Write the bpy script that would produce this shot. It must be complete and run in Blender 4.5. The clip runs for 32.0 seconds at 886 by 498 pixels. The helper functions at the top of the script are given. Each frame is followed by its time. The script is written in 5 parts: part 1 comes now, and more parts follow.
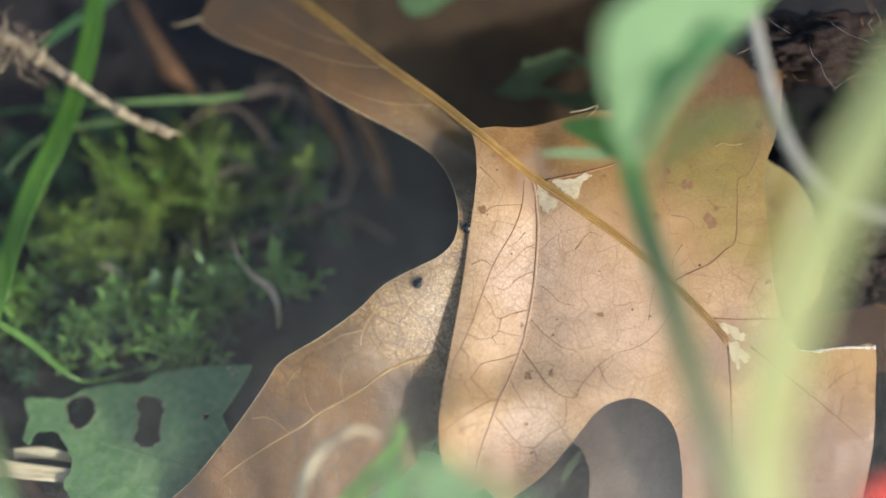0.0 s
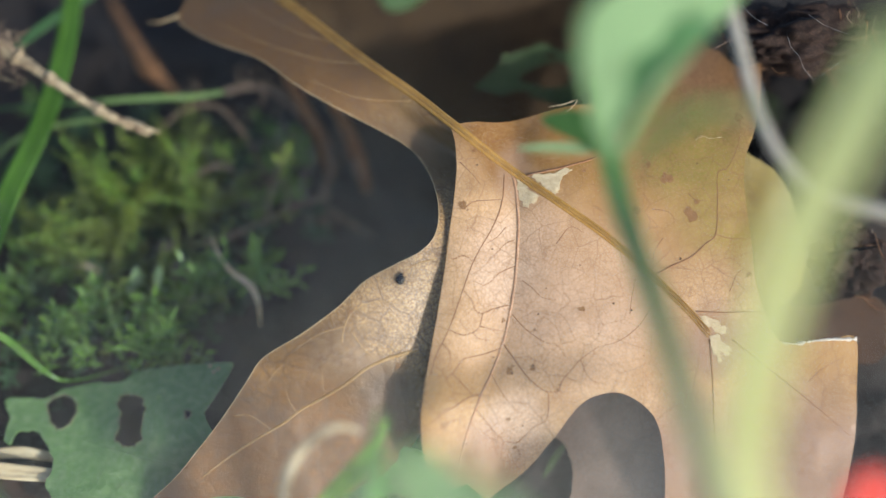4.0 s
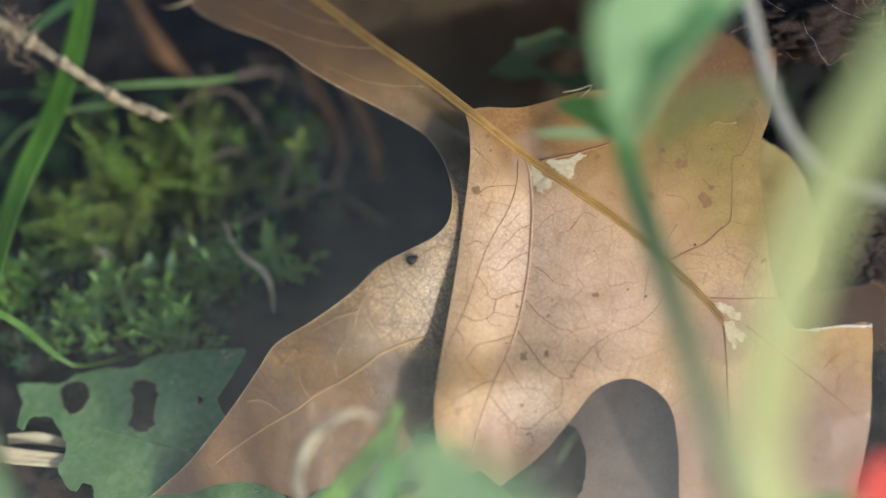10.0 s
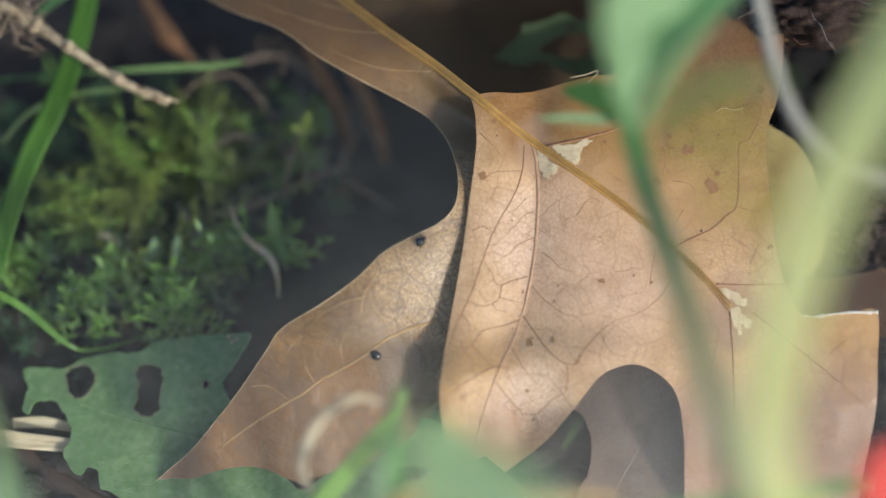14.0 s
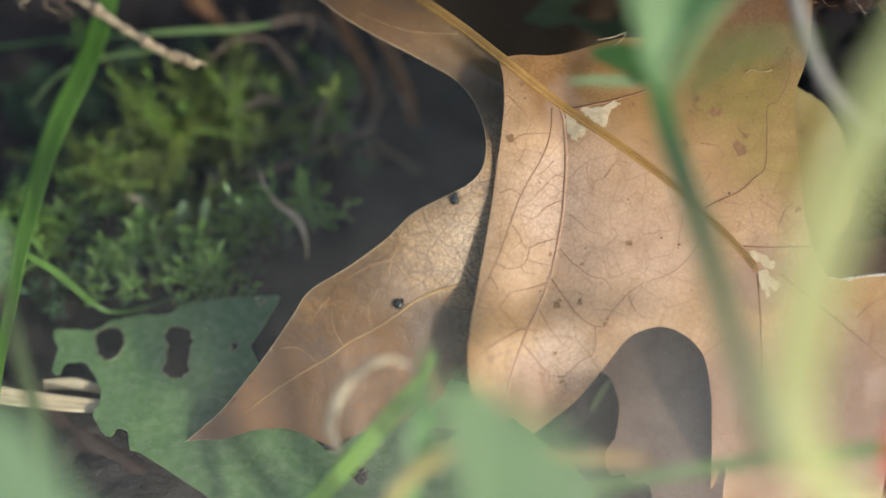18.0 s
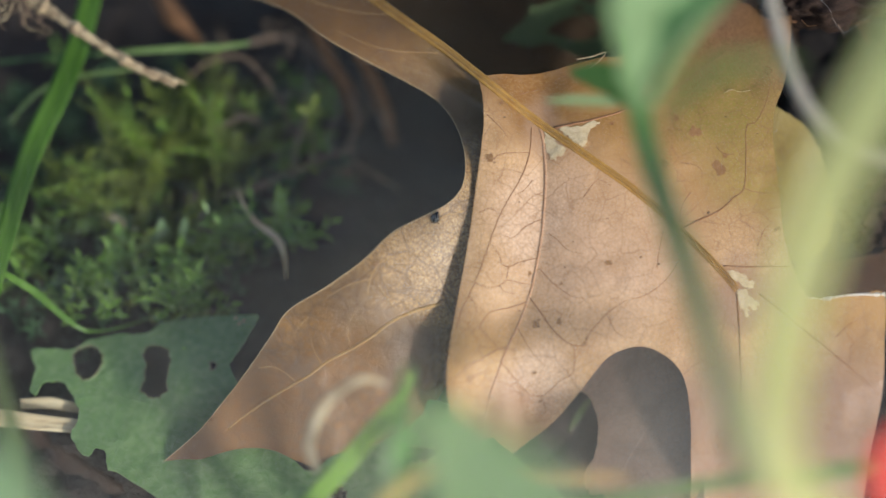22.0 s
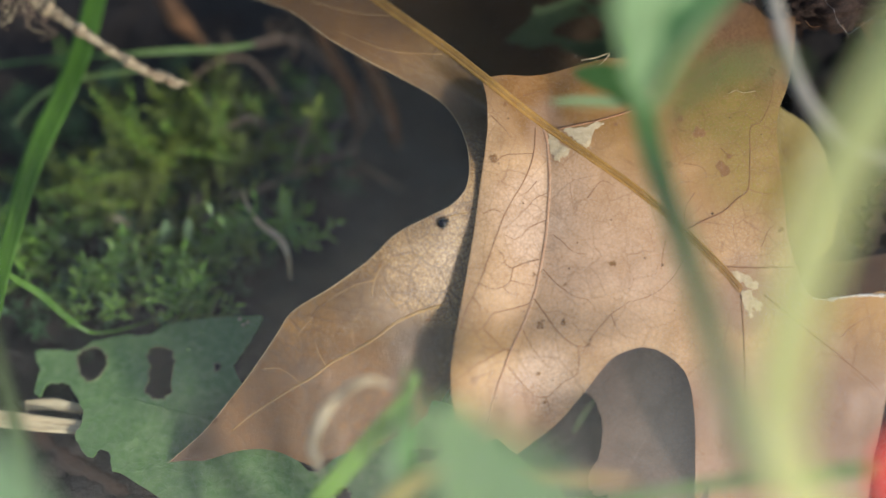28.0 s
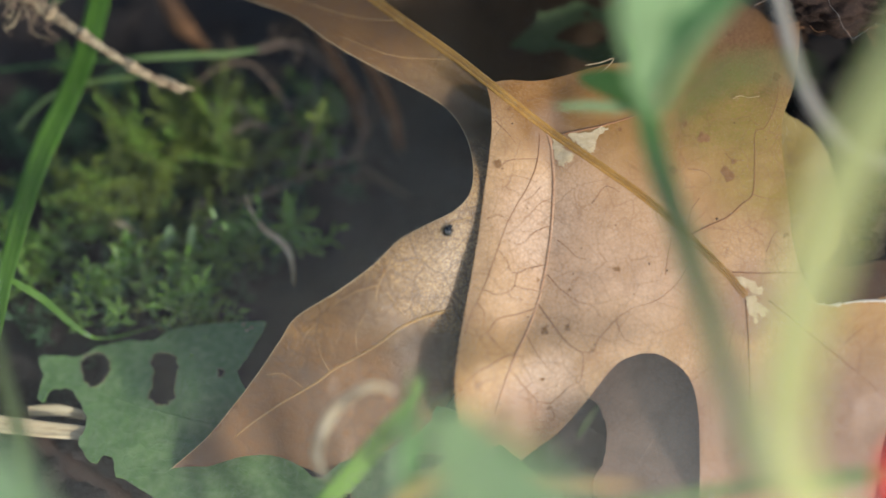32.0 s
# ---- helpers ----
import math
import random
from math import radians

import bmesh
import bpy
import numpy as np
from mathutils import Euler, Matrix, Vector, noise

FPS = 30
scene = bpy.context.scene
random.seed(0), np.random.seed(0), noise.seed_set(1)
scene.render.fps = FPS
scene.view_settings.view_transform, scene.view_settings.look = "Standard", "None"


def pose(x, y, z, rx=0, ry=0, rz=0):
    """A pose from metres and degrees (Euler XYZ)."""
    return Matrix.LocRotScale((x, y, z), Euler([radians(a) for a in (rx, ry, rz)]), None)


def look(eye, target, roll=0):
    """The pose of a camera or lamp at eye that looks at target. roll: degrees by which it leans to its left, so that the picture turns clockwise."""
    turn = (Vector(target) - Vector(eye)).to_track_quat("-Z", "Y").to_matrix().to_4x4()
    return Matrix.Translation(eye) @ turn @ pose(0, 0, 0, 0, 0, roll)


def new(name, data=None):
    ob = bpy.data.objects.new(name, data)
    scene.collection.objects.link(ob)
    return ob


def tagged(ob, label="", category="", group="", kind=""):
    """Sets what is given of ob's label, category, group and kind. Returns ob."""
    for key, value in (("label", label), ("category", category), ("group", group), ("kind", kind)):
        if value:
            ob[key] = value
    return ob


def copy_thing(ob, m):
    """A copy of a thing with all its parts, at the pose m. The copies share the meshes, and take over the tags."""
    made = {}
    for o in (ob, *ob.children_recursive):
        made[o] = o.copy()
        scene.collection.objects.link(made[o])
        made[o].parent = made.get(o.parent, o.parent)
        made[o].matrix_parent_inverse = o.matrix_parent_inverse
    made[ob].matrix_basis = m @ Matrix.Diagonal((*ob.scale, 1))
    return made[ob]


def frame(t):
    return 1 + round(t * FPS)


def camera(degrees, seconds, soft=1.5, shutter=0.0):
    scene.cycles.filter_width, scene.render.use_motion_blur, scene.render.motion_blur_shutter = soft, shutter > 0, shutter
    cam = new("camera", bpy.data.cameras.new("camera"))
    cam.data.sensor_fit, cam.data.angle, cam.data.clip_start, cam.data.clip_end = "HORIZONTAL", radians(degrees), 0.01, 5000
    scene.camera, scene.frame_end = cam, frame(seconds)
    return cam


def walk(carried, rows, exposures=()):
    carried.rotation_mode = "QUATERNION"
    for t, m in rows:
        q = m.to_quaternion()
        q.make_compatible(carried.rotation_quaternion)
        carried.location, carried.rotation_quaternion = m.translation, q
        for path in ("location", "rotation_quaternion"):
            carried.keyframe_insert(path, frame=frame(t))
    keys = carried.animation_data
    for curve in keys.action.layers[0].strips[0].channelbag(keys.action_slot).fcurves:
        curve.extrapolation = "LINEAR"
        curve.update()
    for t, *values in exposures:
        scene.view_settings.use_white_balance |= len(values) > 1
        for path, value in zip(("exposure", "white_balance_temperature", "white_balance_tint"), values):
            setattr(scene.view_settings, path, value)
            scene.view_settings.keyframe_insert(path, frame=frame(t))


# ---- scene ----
# A patch of woodland floor seen from 0.37 m: a fallen oak leaf among moss, grass and litter.
import mathutils

# The working frame: millimetres, x to the right, y up the leaf, z out of it, set to the first camera pose's axes; it
# leans 35 degrees over level ground. Places and outlines in it fit the camera's view.
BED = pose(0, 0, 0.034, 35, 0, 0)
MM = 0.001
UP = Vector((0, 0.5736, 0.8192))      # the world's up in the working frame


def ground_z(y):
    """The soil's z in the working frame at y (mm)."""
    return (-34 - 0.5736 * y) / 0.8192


# ---- camera ----
cam = camera(24, 32.0, soft=1.5)
cam.data.dof.use_dof = True
cam.data.dof.focus_distance = 0.372
cam.data.dof.aperture_fstop = 3.5
ROWS = [
    (0, 0, -0, 0, -0, -0, -0),
    (0.5, 0.0322, -0.13, -0.2013, 0.1557, -0.7223, -1.1957),
    (1, 0.1104, -0.2236, -0.2342, 0.1433, -0.592, -1.3617),
    (1.5, 0.0755, -0.2222, -0.2717, -0.0271, 0.0109, -0.994),
    (2, 0.1309, -0.2566, -0.3897, -0.0103, 0.2466, -0.58),
    (2.5, 0.0888, -0.3307, -0.4491, 0.1609, 0.4576, -0.2516),
    (3, 0.1087, -0.2464, -0.4735, 0.2388, 0.3088, 0.1019),
    (3.5, 0.1763, -0.3212, -0.5218, 0.1361, -0.3516, 0.2258),
    (4, -0.0566, -0.5537, -0.5171, -0.1423, -0.4265, -0.4308),
    (4.5, -0.4702, -0.3569, -0.4871, -0.3949, 0.1745, -1.3541),
    (6.5, -0.3232, -0.2083, -0.6103, -0.2182, 0.6964, -0.5787),
    (7, -0.4331, -0.2272, -0.6121, -0.1295, 0.0978, -0.6292),
    (7.5, -0.4337, -0.1693, -0.5208, -0.2155, -0.5023, -0.8791),
    (8, -0.4124, -0.0844, -0.453, -0.3026, -0.662, -1.4698),
    (8.5, -0.5265, -0.1827, -0.373, -0.3136, -0.604, -2.1147),
    (9, -0.5905, -0.1805, -0.374, -0.3151, -0.4135, -2.3613),
    (9.5, -0.5205, -0.212, -0.3915, -0.2712, -0.2288, -2.0258),
    (10, -0.4184, -0.2116, -0.4364, -0.3577, -0.6193, -1.4497),
    (10.5, -0.3225, -0.1745, -0.3989, -0.1979, -0.9196, -1.2429),
    (11, -0.3426, -0.2554, -0.3786, 0.0671, -0.8824, -1.2347),
    (11.5, -0.3407, -0.171, -0.4273, -0.0353, -0.8299, -1.1335),
    (12, -0.3221, -0.25, -0.4849, -0.2011, -0.7797, -1.1666),
    (12.5, -0.363, -0.2371, -0.4466, -0.2892, -0.8477, -1.324),
    (13, -0.411, -0.2973, -0.4507, -0.2105, -0.9143, -1.6292),
    (13.5, -0.4256, -0.2582, -0.4206, -0.2753, -0.9054, -1.839),
    (14, -0.7877, -0.0705, -0.2865, -0.4884, -0.8443, -1.8923),
    (14.5, -0.8872, 0.0919, -0.3239, -0.63, -0.4698, -1.45),
    (15, -1.1953, 0.4741, -0.2317, -0.6612, -0.119, -0.5839),
    (15.5, -1.3767, 0.7821, -0.2167, -0.5436, -0.2059, 0.0284),
    (17.5, -1.7855, 0.8742, -0.236, -0.682, -0.4389, -1.3814),
    (18, -1.8266, 0.6868, -0.3022, -0.5858, -0.7633, -1.2475),
    (18.5, -1.5347, 0.4865, -0.4158, -0.5186, -1.0284, -0.8501),
    (19, -1.5743, 0.411, -0.4697, -0.5647, -0.7938, -0.5294),
    (19.5, -1.4991, 0.4051, -0.491, -0.4874, -0.1665, -0.4121),
    (20, -1.5157, 0.1388, -0.3957, -0.3044, 0.244, -0.4048),
    (20.5, -1.4251, 0.3793, -0.3132, -0.338, -0.1386, -0.415),
    (21, -1.3531, 0.3449, -0.3204, -0.3802, -0.5746, -0.7395),
    (21.5, -1.3227, 0.3052, -0.2715, -0.5408, -0.5144, -1.3231),
    (22, -1.333, 0.0748, -0.2291, -0.8291, -0.5654, -1.7596),
    (22.5, -1.2351, 0.2909, -0.14, -0.8333, -0.7731, -1.8278),
    (23, -1.1879, 0.3769, -0.1755, -0.7006, -0.9204, -1.5067),
    (23.5, -1.2699, 0.4424, -0.1473, -0.5609, -0.6454, -1.2569),
    (24, -1.317, 0.5184, -0.199, -0.5315, -0.4776, -1.1325),
    (24.5, -1.2311, 0.5001, -0.1628, -0.6667, -0.7534, -1.0183),
    (25, -1.2578, 0.512, -0.2397, -0.7301, -0.6243, -1.0482),
    (25.5, -1.3555, 0.3727, -0.1366, -0.7183, -0.2565, -1.2413),
    (27.5, -1.2396, 0.2276, -0.288, -0.7404, -0.7295, -1.4212),
    (28, -1.26, 0.2102, -0.277, -0.6739, -0.8344, -1.6933),
    (28.5, -1.1498, 0.2659, -0.2943, -0.573, -1.0929, -1.6875),
    (29, -1.1349, 0.2305, -0.344, -0.5658, -1.0615, -1.607),
    (29.5, -1.2049, 0.3218, -0.3464, -0.6696, -0.9403, -1.7954),
    (30, -1.1419, 0.2418, -0.2737, -0.8702, -0.9795, -2.036),
    (30.5, -1.3068, 0.1717, -0.3587, -1.141, -0.9002, -2.5186),
    (31, -1.3863, 0.145, -0.3117, -1.3319, -0.7701, -3.1869),
    (31.5, -1.2975, 0.2523, -0.2867, -1.1538, -0.7436, -3.0331),
    (32, -1.1366, 0.2893, -0.2833, -0.8679, -0.6851, -2.407),
]
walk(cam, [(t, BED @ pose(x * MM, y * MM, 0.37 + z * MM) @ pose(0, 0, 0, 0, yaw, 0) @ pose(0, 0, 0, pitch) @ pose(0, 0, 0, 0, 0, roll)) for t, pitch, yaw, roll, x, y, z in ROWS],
     exposures=[(0, 0.62, 5700, 5), (4.5, 0.60, 5700, 5), (7, 0.49, 5650, 5), (13, 0.43, 5650, 5), (15.5, 0.42, 5700, 6), (17.5, 0.38, 5950, 7), (32, 0.35, 5900, 7)])

# ---- light ----
SUN_WAY = BED.to_3x3() @ Vector((0.62, -0.33, 0.70)).normalized()
world = bpy.data.worlds.new("sky")
scene.world = world
world.use_nodes = True
sky = world.node_tree.nodes.new("ShaderNodeTexSky")
sky.sky_type, sky.sun_disc = "NISHITA", False
sky.air_density, sky.dust_density, sky.ozone_density = 0.8, 2.0, 0.8
sky.sun_elevation = math.asin(SUN_WAY.z)
sky.sun_rotation = math.atan2(SUN_WAY.x, SUN_WAY.y)
world.node_tree.nodes["Background"].inputs["Strength"].default_value = 0.15
world.node_tree.links.new(sky.outputs[0], world.node_tree.nodes["Background"].inputs["Color"])
sun = new("sun", bpy.data.lights.new("sun", "SUN"))
sun.data.energy, sun.data.angle, sun.data.color = 3.2, radians(5), (1.0, 0.965, 0.90)
sun.matrix_world = look(SUN_WAY * 5, (0, 0, 0))


# ---- materials ----
class Nodes:
    """Short hand for a node material."""

    def __init__(self, name):
        self.mat = bpy.data.materials.new(name)
        self.mat.use_nodes = True
        self.tree = self.mat.node_tree
        self.bsdf = self.tree.nodes["Principled BSDF"]
        self.coord = self.add("ShaderNodeTexCoord").outputs["Object"]

    def add(self, kind, **props):
        node = self.tree.nodes.new(kind)
        for key, value in props.items():
            if key == "operation":
                node.operation = value
            elif key == "data_type":
                node.data_type = value
            elif key == "feature":
                node.feature = value
            elif key == "blend_type":
                node.blend_type = value
        return node

    def put(self, socket, value):
        if isinstance(value, bpy.types.NodeSocket):
            self.tree.links.new(value, socket)
        else:
            socket.default_value = value

    def noise(self, scale, detail=4, rough=0.55, coord=None, distort=0.0):
        n = self.add("ShaderNodeTexNoise")
        self.put(n.inputs["Vector"], coord or self.coord)
        self.put(n.inputs["Scale"], scale)
        self.put(n.inputs["Detail"], detail)
        self.put(n.inputs["Roughness"], rough)
        self.put(n.inputs["Distortion"], distort)
        return n.outputs["Fac"]

    def wobble(self, scale, amount):
        """Object coordinates bent by a noise."""
        n = self.add("ShaderNodeTexNoise")
        self.put(n.inputs["Vector"], self.coord)
        self.put(n.inputs["Scale"], scale)
        mad = self.add("ShaderNodeVectorMath", operation="MULTIPLY_ADD")
        self.put(mad.inputs[0], n.outputs["Color"])
        mad.inputs[1].default_value = (amount, amount, amount)
        self.put(mad.inputs[2], self.coord)
        return mad.outputs[0]

    def edges(self, scale, coord=None):
        n = self.add("ShaderNodeTexVoronoi", feature="DISTANCE_TO_EDGE")
        self.put(n.inputs["Vector"], coord or self.coord)
        self.put(n.inputs["Scale"], scale)
        return n.outputs["Distance"]

    def cells(self, scale, coord=None):
        n = self.add("ShaderNodeTexVoronoi")
        self.put(n.inputs["Vector"], coord or self.coord)
        self.put(n.inputs["Scale"], scale)
        return n.outputs["Distance"]

    def ramp(self, fac, low, high, a=0.0, b=1.0):
        n = self.add("ShaderNodeMapRange")
        self.put(n.inputs["Value"], fac)
        for key, value in (("From Min", low), ("From Max", high), ("To Min", a), ("To Max", b)):
            n.inputs[key].default_value = value
        return n.outputs["Result"]

    def mix(self, fac, a, b, blend="MIX"):
        n = self.add("ShaderNodeMix", data_type="RGBA", blend_type=blend)
        self.put(n.inputs["Factor"], fac)
        for socket, value in ((n.inputs[6], a), (n.inputs[7], b)):
            self.put(socket, value if isinstance(value, bpy.types.NodeSocket) else (*value, 1))
        return n.outputs[2]

    def maths(self, op, a, b):
        n = self.add("ShaderNodeMath", operation=op)
        self.put(n.inputs[0], a)
        self.put(n.inputs[1], b)
        return n.outputs[0]

    def bump(self, height, strength, distance, after=None):
        n = self.add("ShaderNodeBump")
        self.put(n.inputs["Height"], height)
        n.inputs["Strength"].default_value, n.inputs["Distance"].default_value = strength, distance
        if after:
            self.put(n.inputs["Normal"], after)
        return n.outputs["Normal"]

    def done(self, color, rough=0.6, normal=None, spec=0.5, metal=0.0, through_light=0.0, thin_color=None):
        self.put(self.bsdf.inputs["Base Color"], color if isinstance(color, bpy.types.NodeSocket) else (*color, 1))
        self.put(self.bsdf.inputs["Roughness"], rough)
        self.bsdf.inputs["Specular IOR Level"].default_value = spec
        self.bsdf.inputs["Metallic"].default_value = metal
        if normal:
            self.put(self.bsdf.inputs["Normal"], normal)
        if through_light:
            shine = self.add("ShaderNodeBsdfTranslucent")
            c = thin_color or color
            self.put(shine.inputs["Color"], c if isinstance(c, bpy.types.NodeSocket) else (*c, 1))
            both = self.add("ShaderNodeMixShader")
            both.inputs[0].default_value = through_light
            self.put(both.inputs[1], self.bsdf.outputs[0])
            self.put(both.inputs[2], shine.outputs[0])
            out = self.tree.nodes["Material Output"]
            self.put(out.inputs["Surface"], both.outputs[0])
        return self.mat


def dry_leaf(name, pale, mid, dark, net, net_strength=0.5, speck=0.5, rough=0.42, fine_scale=900, grain_depth=0.22, zones=(), gloss=0.6, lines=None, cells=(170, 420), line=1.0):
    """A dry oak leaf: mottled tan, a fine net of veins, specks of mould, a waxy sheen. zones: patches of withered
    colour and of painted shade, as (colour, place on the leaf in mm, reach in mm, share).
    """
    n = Nodes(name)
    base = n.mix(n.ramp(n.noise(38, 4), 0.35, 0.65), pale, mid)
    bent_place = n.wobble(90, 0.014)
    flat = n.add("ShaderNodeVectorMath", operation="MULTIPLY")
    n.put(flat.inputs[0], bent_place)
    flat.inputs[1].default_value = (1, 1, 0)
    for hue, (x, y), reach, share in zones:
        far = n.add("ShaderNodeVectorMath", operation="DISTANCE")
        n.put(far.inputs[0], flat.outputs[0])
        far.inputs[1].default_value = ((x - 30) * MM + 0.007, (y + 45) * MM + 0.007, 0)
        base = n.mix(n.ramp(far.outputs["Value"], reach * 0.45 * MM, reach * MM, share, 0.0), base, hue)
    base = n.mix(n.ramp(n.noise(150, 4), 0.5, 0.8, 0, 0.6), base, dark)
    bent = n.wobble(190, 0.0016)
    cell = n.edges(cells[0], bent)
    wide = n.maths("MULTIPLY", n.ramp(cell, 0.003 * line, 0.016 * line, 1, 0), n.ramp(n.noise(55, 2), 0.3, 0.5, 0.15, 1.0))
    small = n.edges(cells[1], n.wobble(420, 0.0008))
    mesh = n.maths("MULTIPLY", n.ramp(small, 0.008 * line, 0.036 * line, 0.75, 0), n.ramp(n.noise(90, 2), 0.35, 0.6, 0.1, 1.0))
    wide = n.maths("MAXIMUM", wide, mesh)
    fine = n.ramp(n.edges(fine_scale, n.wobble(900, 0.0008)), 0.0, 0.12, 1, 0)
    fine = n.maths("MULTIPLY", fine, n.ramp(n.noise(60, 2), 0.3, 0.7, 0.25, 1.0))
    color = n.mix(n.maths("MULTIPLY", wide, 0.55 * net_strength), base, lines or net)
    color = n.mix(n.maths("MULTIPLY", fine, 0.42 * net_strength), color, net)
    spots = n.maths("MULTIPLY", n.ramp(n.cells(330), 0.06, 0.15, 1, 0), n.ramp(n.noise(75, 2), 0.55, 0.66))
    color = n.mix(n.maths("MULTIPLY", spots, speck), color, (0.035, 0.02, 0.012))
    grain = n.noise(2700, 3, 0.65)
    color = n.mix(n.ramp(grain, 0.40, 0.57, grain_depth, 0.0), color, dark)
    normal = n.bump(n.ramp(cell, 0.0, 0.12), 0.3, 0.00006)
    normal = n.bump(n.ramp(small, 0.0, 0.2), 0.4, 0.00005, normal)
    normal = n.bump(fine, -0.5, 0.00006, normal)
    normal = n.bump(grain, 0.6, 0.00011 if grain_depth > 0.5 else 0.00008, normal)
    sheen = n.maths("ADD", n.ramp(n.noise(110, 3), 0.3, 0.7, rough - 0.06, rough + 0.06), n.ramp(grain, 0.35, 0.65, 0.14, 0.0))
    return n.done(color, n.maths("ADD", sheen, n.maths("MULTIPLY", fine, 0.12)), normal, gloss, 0, 0.12)


def plant(name, a, b, c, rough=0.45, glow=0.35, scale=80, streak=False, upper_tone=None, crease=False):
    """Living green: mottled, thin enough to let light through."""
    n = Nodes(name)
    if streak:
        tex = n.add("ShaderNodeMapping")
        n.put(tex.inputs["Vector"], n.coord)
        tex.inputs["Scale"].default_value = (1, 0.08, 0.3)
        lines = n.noise(900, 2, coord=tex.outputs[0])
    else:
        lines = n.noise(scale * 9, 4)
    color = n.mix(n.ramp(n.noise(scale, 4), 0.35, 0.65), a, b)
    color = n.mix(n.ramp(lines, 0.4, 0.75), color, c)
    # blends to a second, darker green towards the upper end
    if upper_tone:
        split = n.add("ShaderNodeSeparateXYZ")
        n.put(split.inputs[0], n.coord)
        color = n.mix(n.ramp(split.outputs["Y"], upper_tone[1], upper_tone[2]), color, upper_tone[0])
    geo = n.add("ShaderNodeNewGeometry")
    color = n.mix(n.ramp(geo.outputs["Random Per Island"], 0, 1, 0.0, 0.5), color, tuple(v * 0.45 for v in a))
    normal = n.bump(lines, 0.3, 0.0002)
    if crease:
        net = n.ramp(n.edges(380, n.wobble(300, 0.0015)), 0.01, 0.06, 1, 0)
        color = n.mix(n.maths("MULTIPLY", net, 0.09), color, tuple(min(1.0, v * 1.3) for v in c))
        color = n.mix(n.ramp(n.cells(420), 0.05, 0.12, 0.35, 0.0), color, (0.10, 0.11, 0.05))
        normal = n.bump(net, 0.4, 0.00015, normal)
        normal = n.bump(n.noise(260, 5, 0.6), 0.5, 0.0009, normal)
    return n.done(color, rough, normal, 0.4, 0, glow)


def wood(name, a, b, c, rough=0.7, scale=300, along=1.0):
    """Bark, straw or fibre. along: how much the grain is drawn out to the right."""
    n = Nodes(name)
    tex = n.add("ShaderNodeMapping")
    n.put(tex.inputs["Vector"], n.coord)
    tex.inputs["Scale"].default_value = (1 / along, 1, 1)
    color = n.mix(n.ramp(n.noise(scale, 5, coord=tex.outputs[0]), 0.35, 0.65), a, b)
    fleck = n.noise(scale * 6, 4, coord=tex.outputs[0])
    color = n.mix(n.ramp(fleck, 0.52, 0.75), color, c)
    normal = n.bump(fleck, 0.6, 0.0003)
    return n.done(color, rough, normal, 0.2)


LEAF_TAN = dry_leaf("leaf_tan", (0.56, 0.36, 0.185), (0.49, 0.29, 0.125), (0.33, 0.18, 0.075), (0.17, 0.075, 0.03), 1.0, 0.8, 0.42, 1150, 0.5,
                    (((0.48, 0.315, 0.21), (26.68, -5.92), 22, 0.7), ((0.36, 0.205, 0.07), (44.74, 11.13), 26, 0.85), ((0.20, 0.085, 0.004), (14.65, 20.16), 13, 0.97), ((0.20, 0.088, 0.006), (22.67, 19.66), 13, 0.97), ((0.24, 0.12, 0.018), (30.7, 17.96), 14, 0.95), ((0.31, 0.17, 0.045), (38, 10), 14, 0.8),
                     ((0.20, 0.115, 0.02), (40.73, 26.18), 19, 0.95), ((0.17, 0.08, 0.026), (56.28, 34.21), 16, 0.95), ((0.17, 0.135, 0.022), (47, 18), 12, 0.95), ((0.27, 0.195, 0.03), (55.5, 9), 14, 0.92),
                     # the zone at (48, -41) paints the shade on the lobe beside the gap
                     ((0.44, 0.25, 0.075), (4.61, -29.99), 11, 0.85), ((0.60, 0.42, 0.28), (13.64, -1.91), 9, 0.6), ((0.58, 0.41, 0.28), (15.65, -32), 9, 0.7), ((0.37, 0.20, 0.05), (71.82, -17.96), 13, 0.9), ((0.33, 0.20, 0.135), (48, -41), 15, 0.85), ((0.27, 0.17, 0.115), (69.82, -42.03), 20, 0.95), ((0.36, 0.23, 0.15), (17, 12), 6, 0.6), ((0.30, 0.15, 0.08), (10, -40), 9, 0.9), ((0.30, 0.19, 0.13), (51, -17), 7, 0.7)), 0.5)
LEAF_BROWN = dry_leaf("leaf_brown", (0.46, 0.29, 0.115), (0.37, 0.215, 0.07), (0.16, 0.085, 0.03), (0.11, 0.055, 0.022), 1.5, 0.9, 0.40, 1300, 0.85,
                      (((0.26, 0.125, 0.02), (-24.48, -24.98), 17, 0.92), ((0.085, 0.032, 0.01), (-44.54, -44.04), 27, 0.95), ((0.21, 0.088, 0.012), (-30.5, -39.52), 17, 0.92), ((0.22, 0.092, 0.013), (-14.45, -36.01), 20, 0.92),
                       # zones at (-6.92, -26.48), (-15.95, -18.46) and (0, 18) paint shade near the fold
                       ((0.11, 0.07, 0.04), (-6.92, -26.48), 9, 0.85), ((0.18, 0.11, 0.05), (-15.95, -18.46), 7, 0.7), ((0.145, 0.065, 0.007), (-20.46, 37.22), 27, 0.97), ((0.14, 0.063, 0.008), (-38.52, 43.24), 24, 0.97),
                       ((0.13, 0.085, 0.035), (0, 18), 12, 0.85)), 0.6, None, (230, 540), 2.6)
LEAF_SHADE = dry_leaf("leaf_shade", (0.52, 0.34, 0.23), (0.44, 0.285, 0.185), (0.27, 0.17, 0.11), (0.2, 0.115, 0.07))
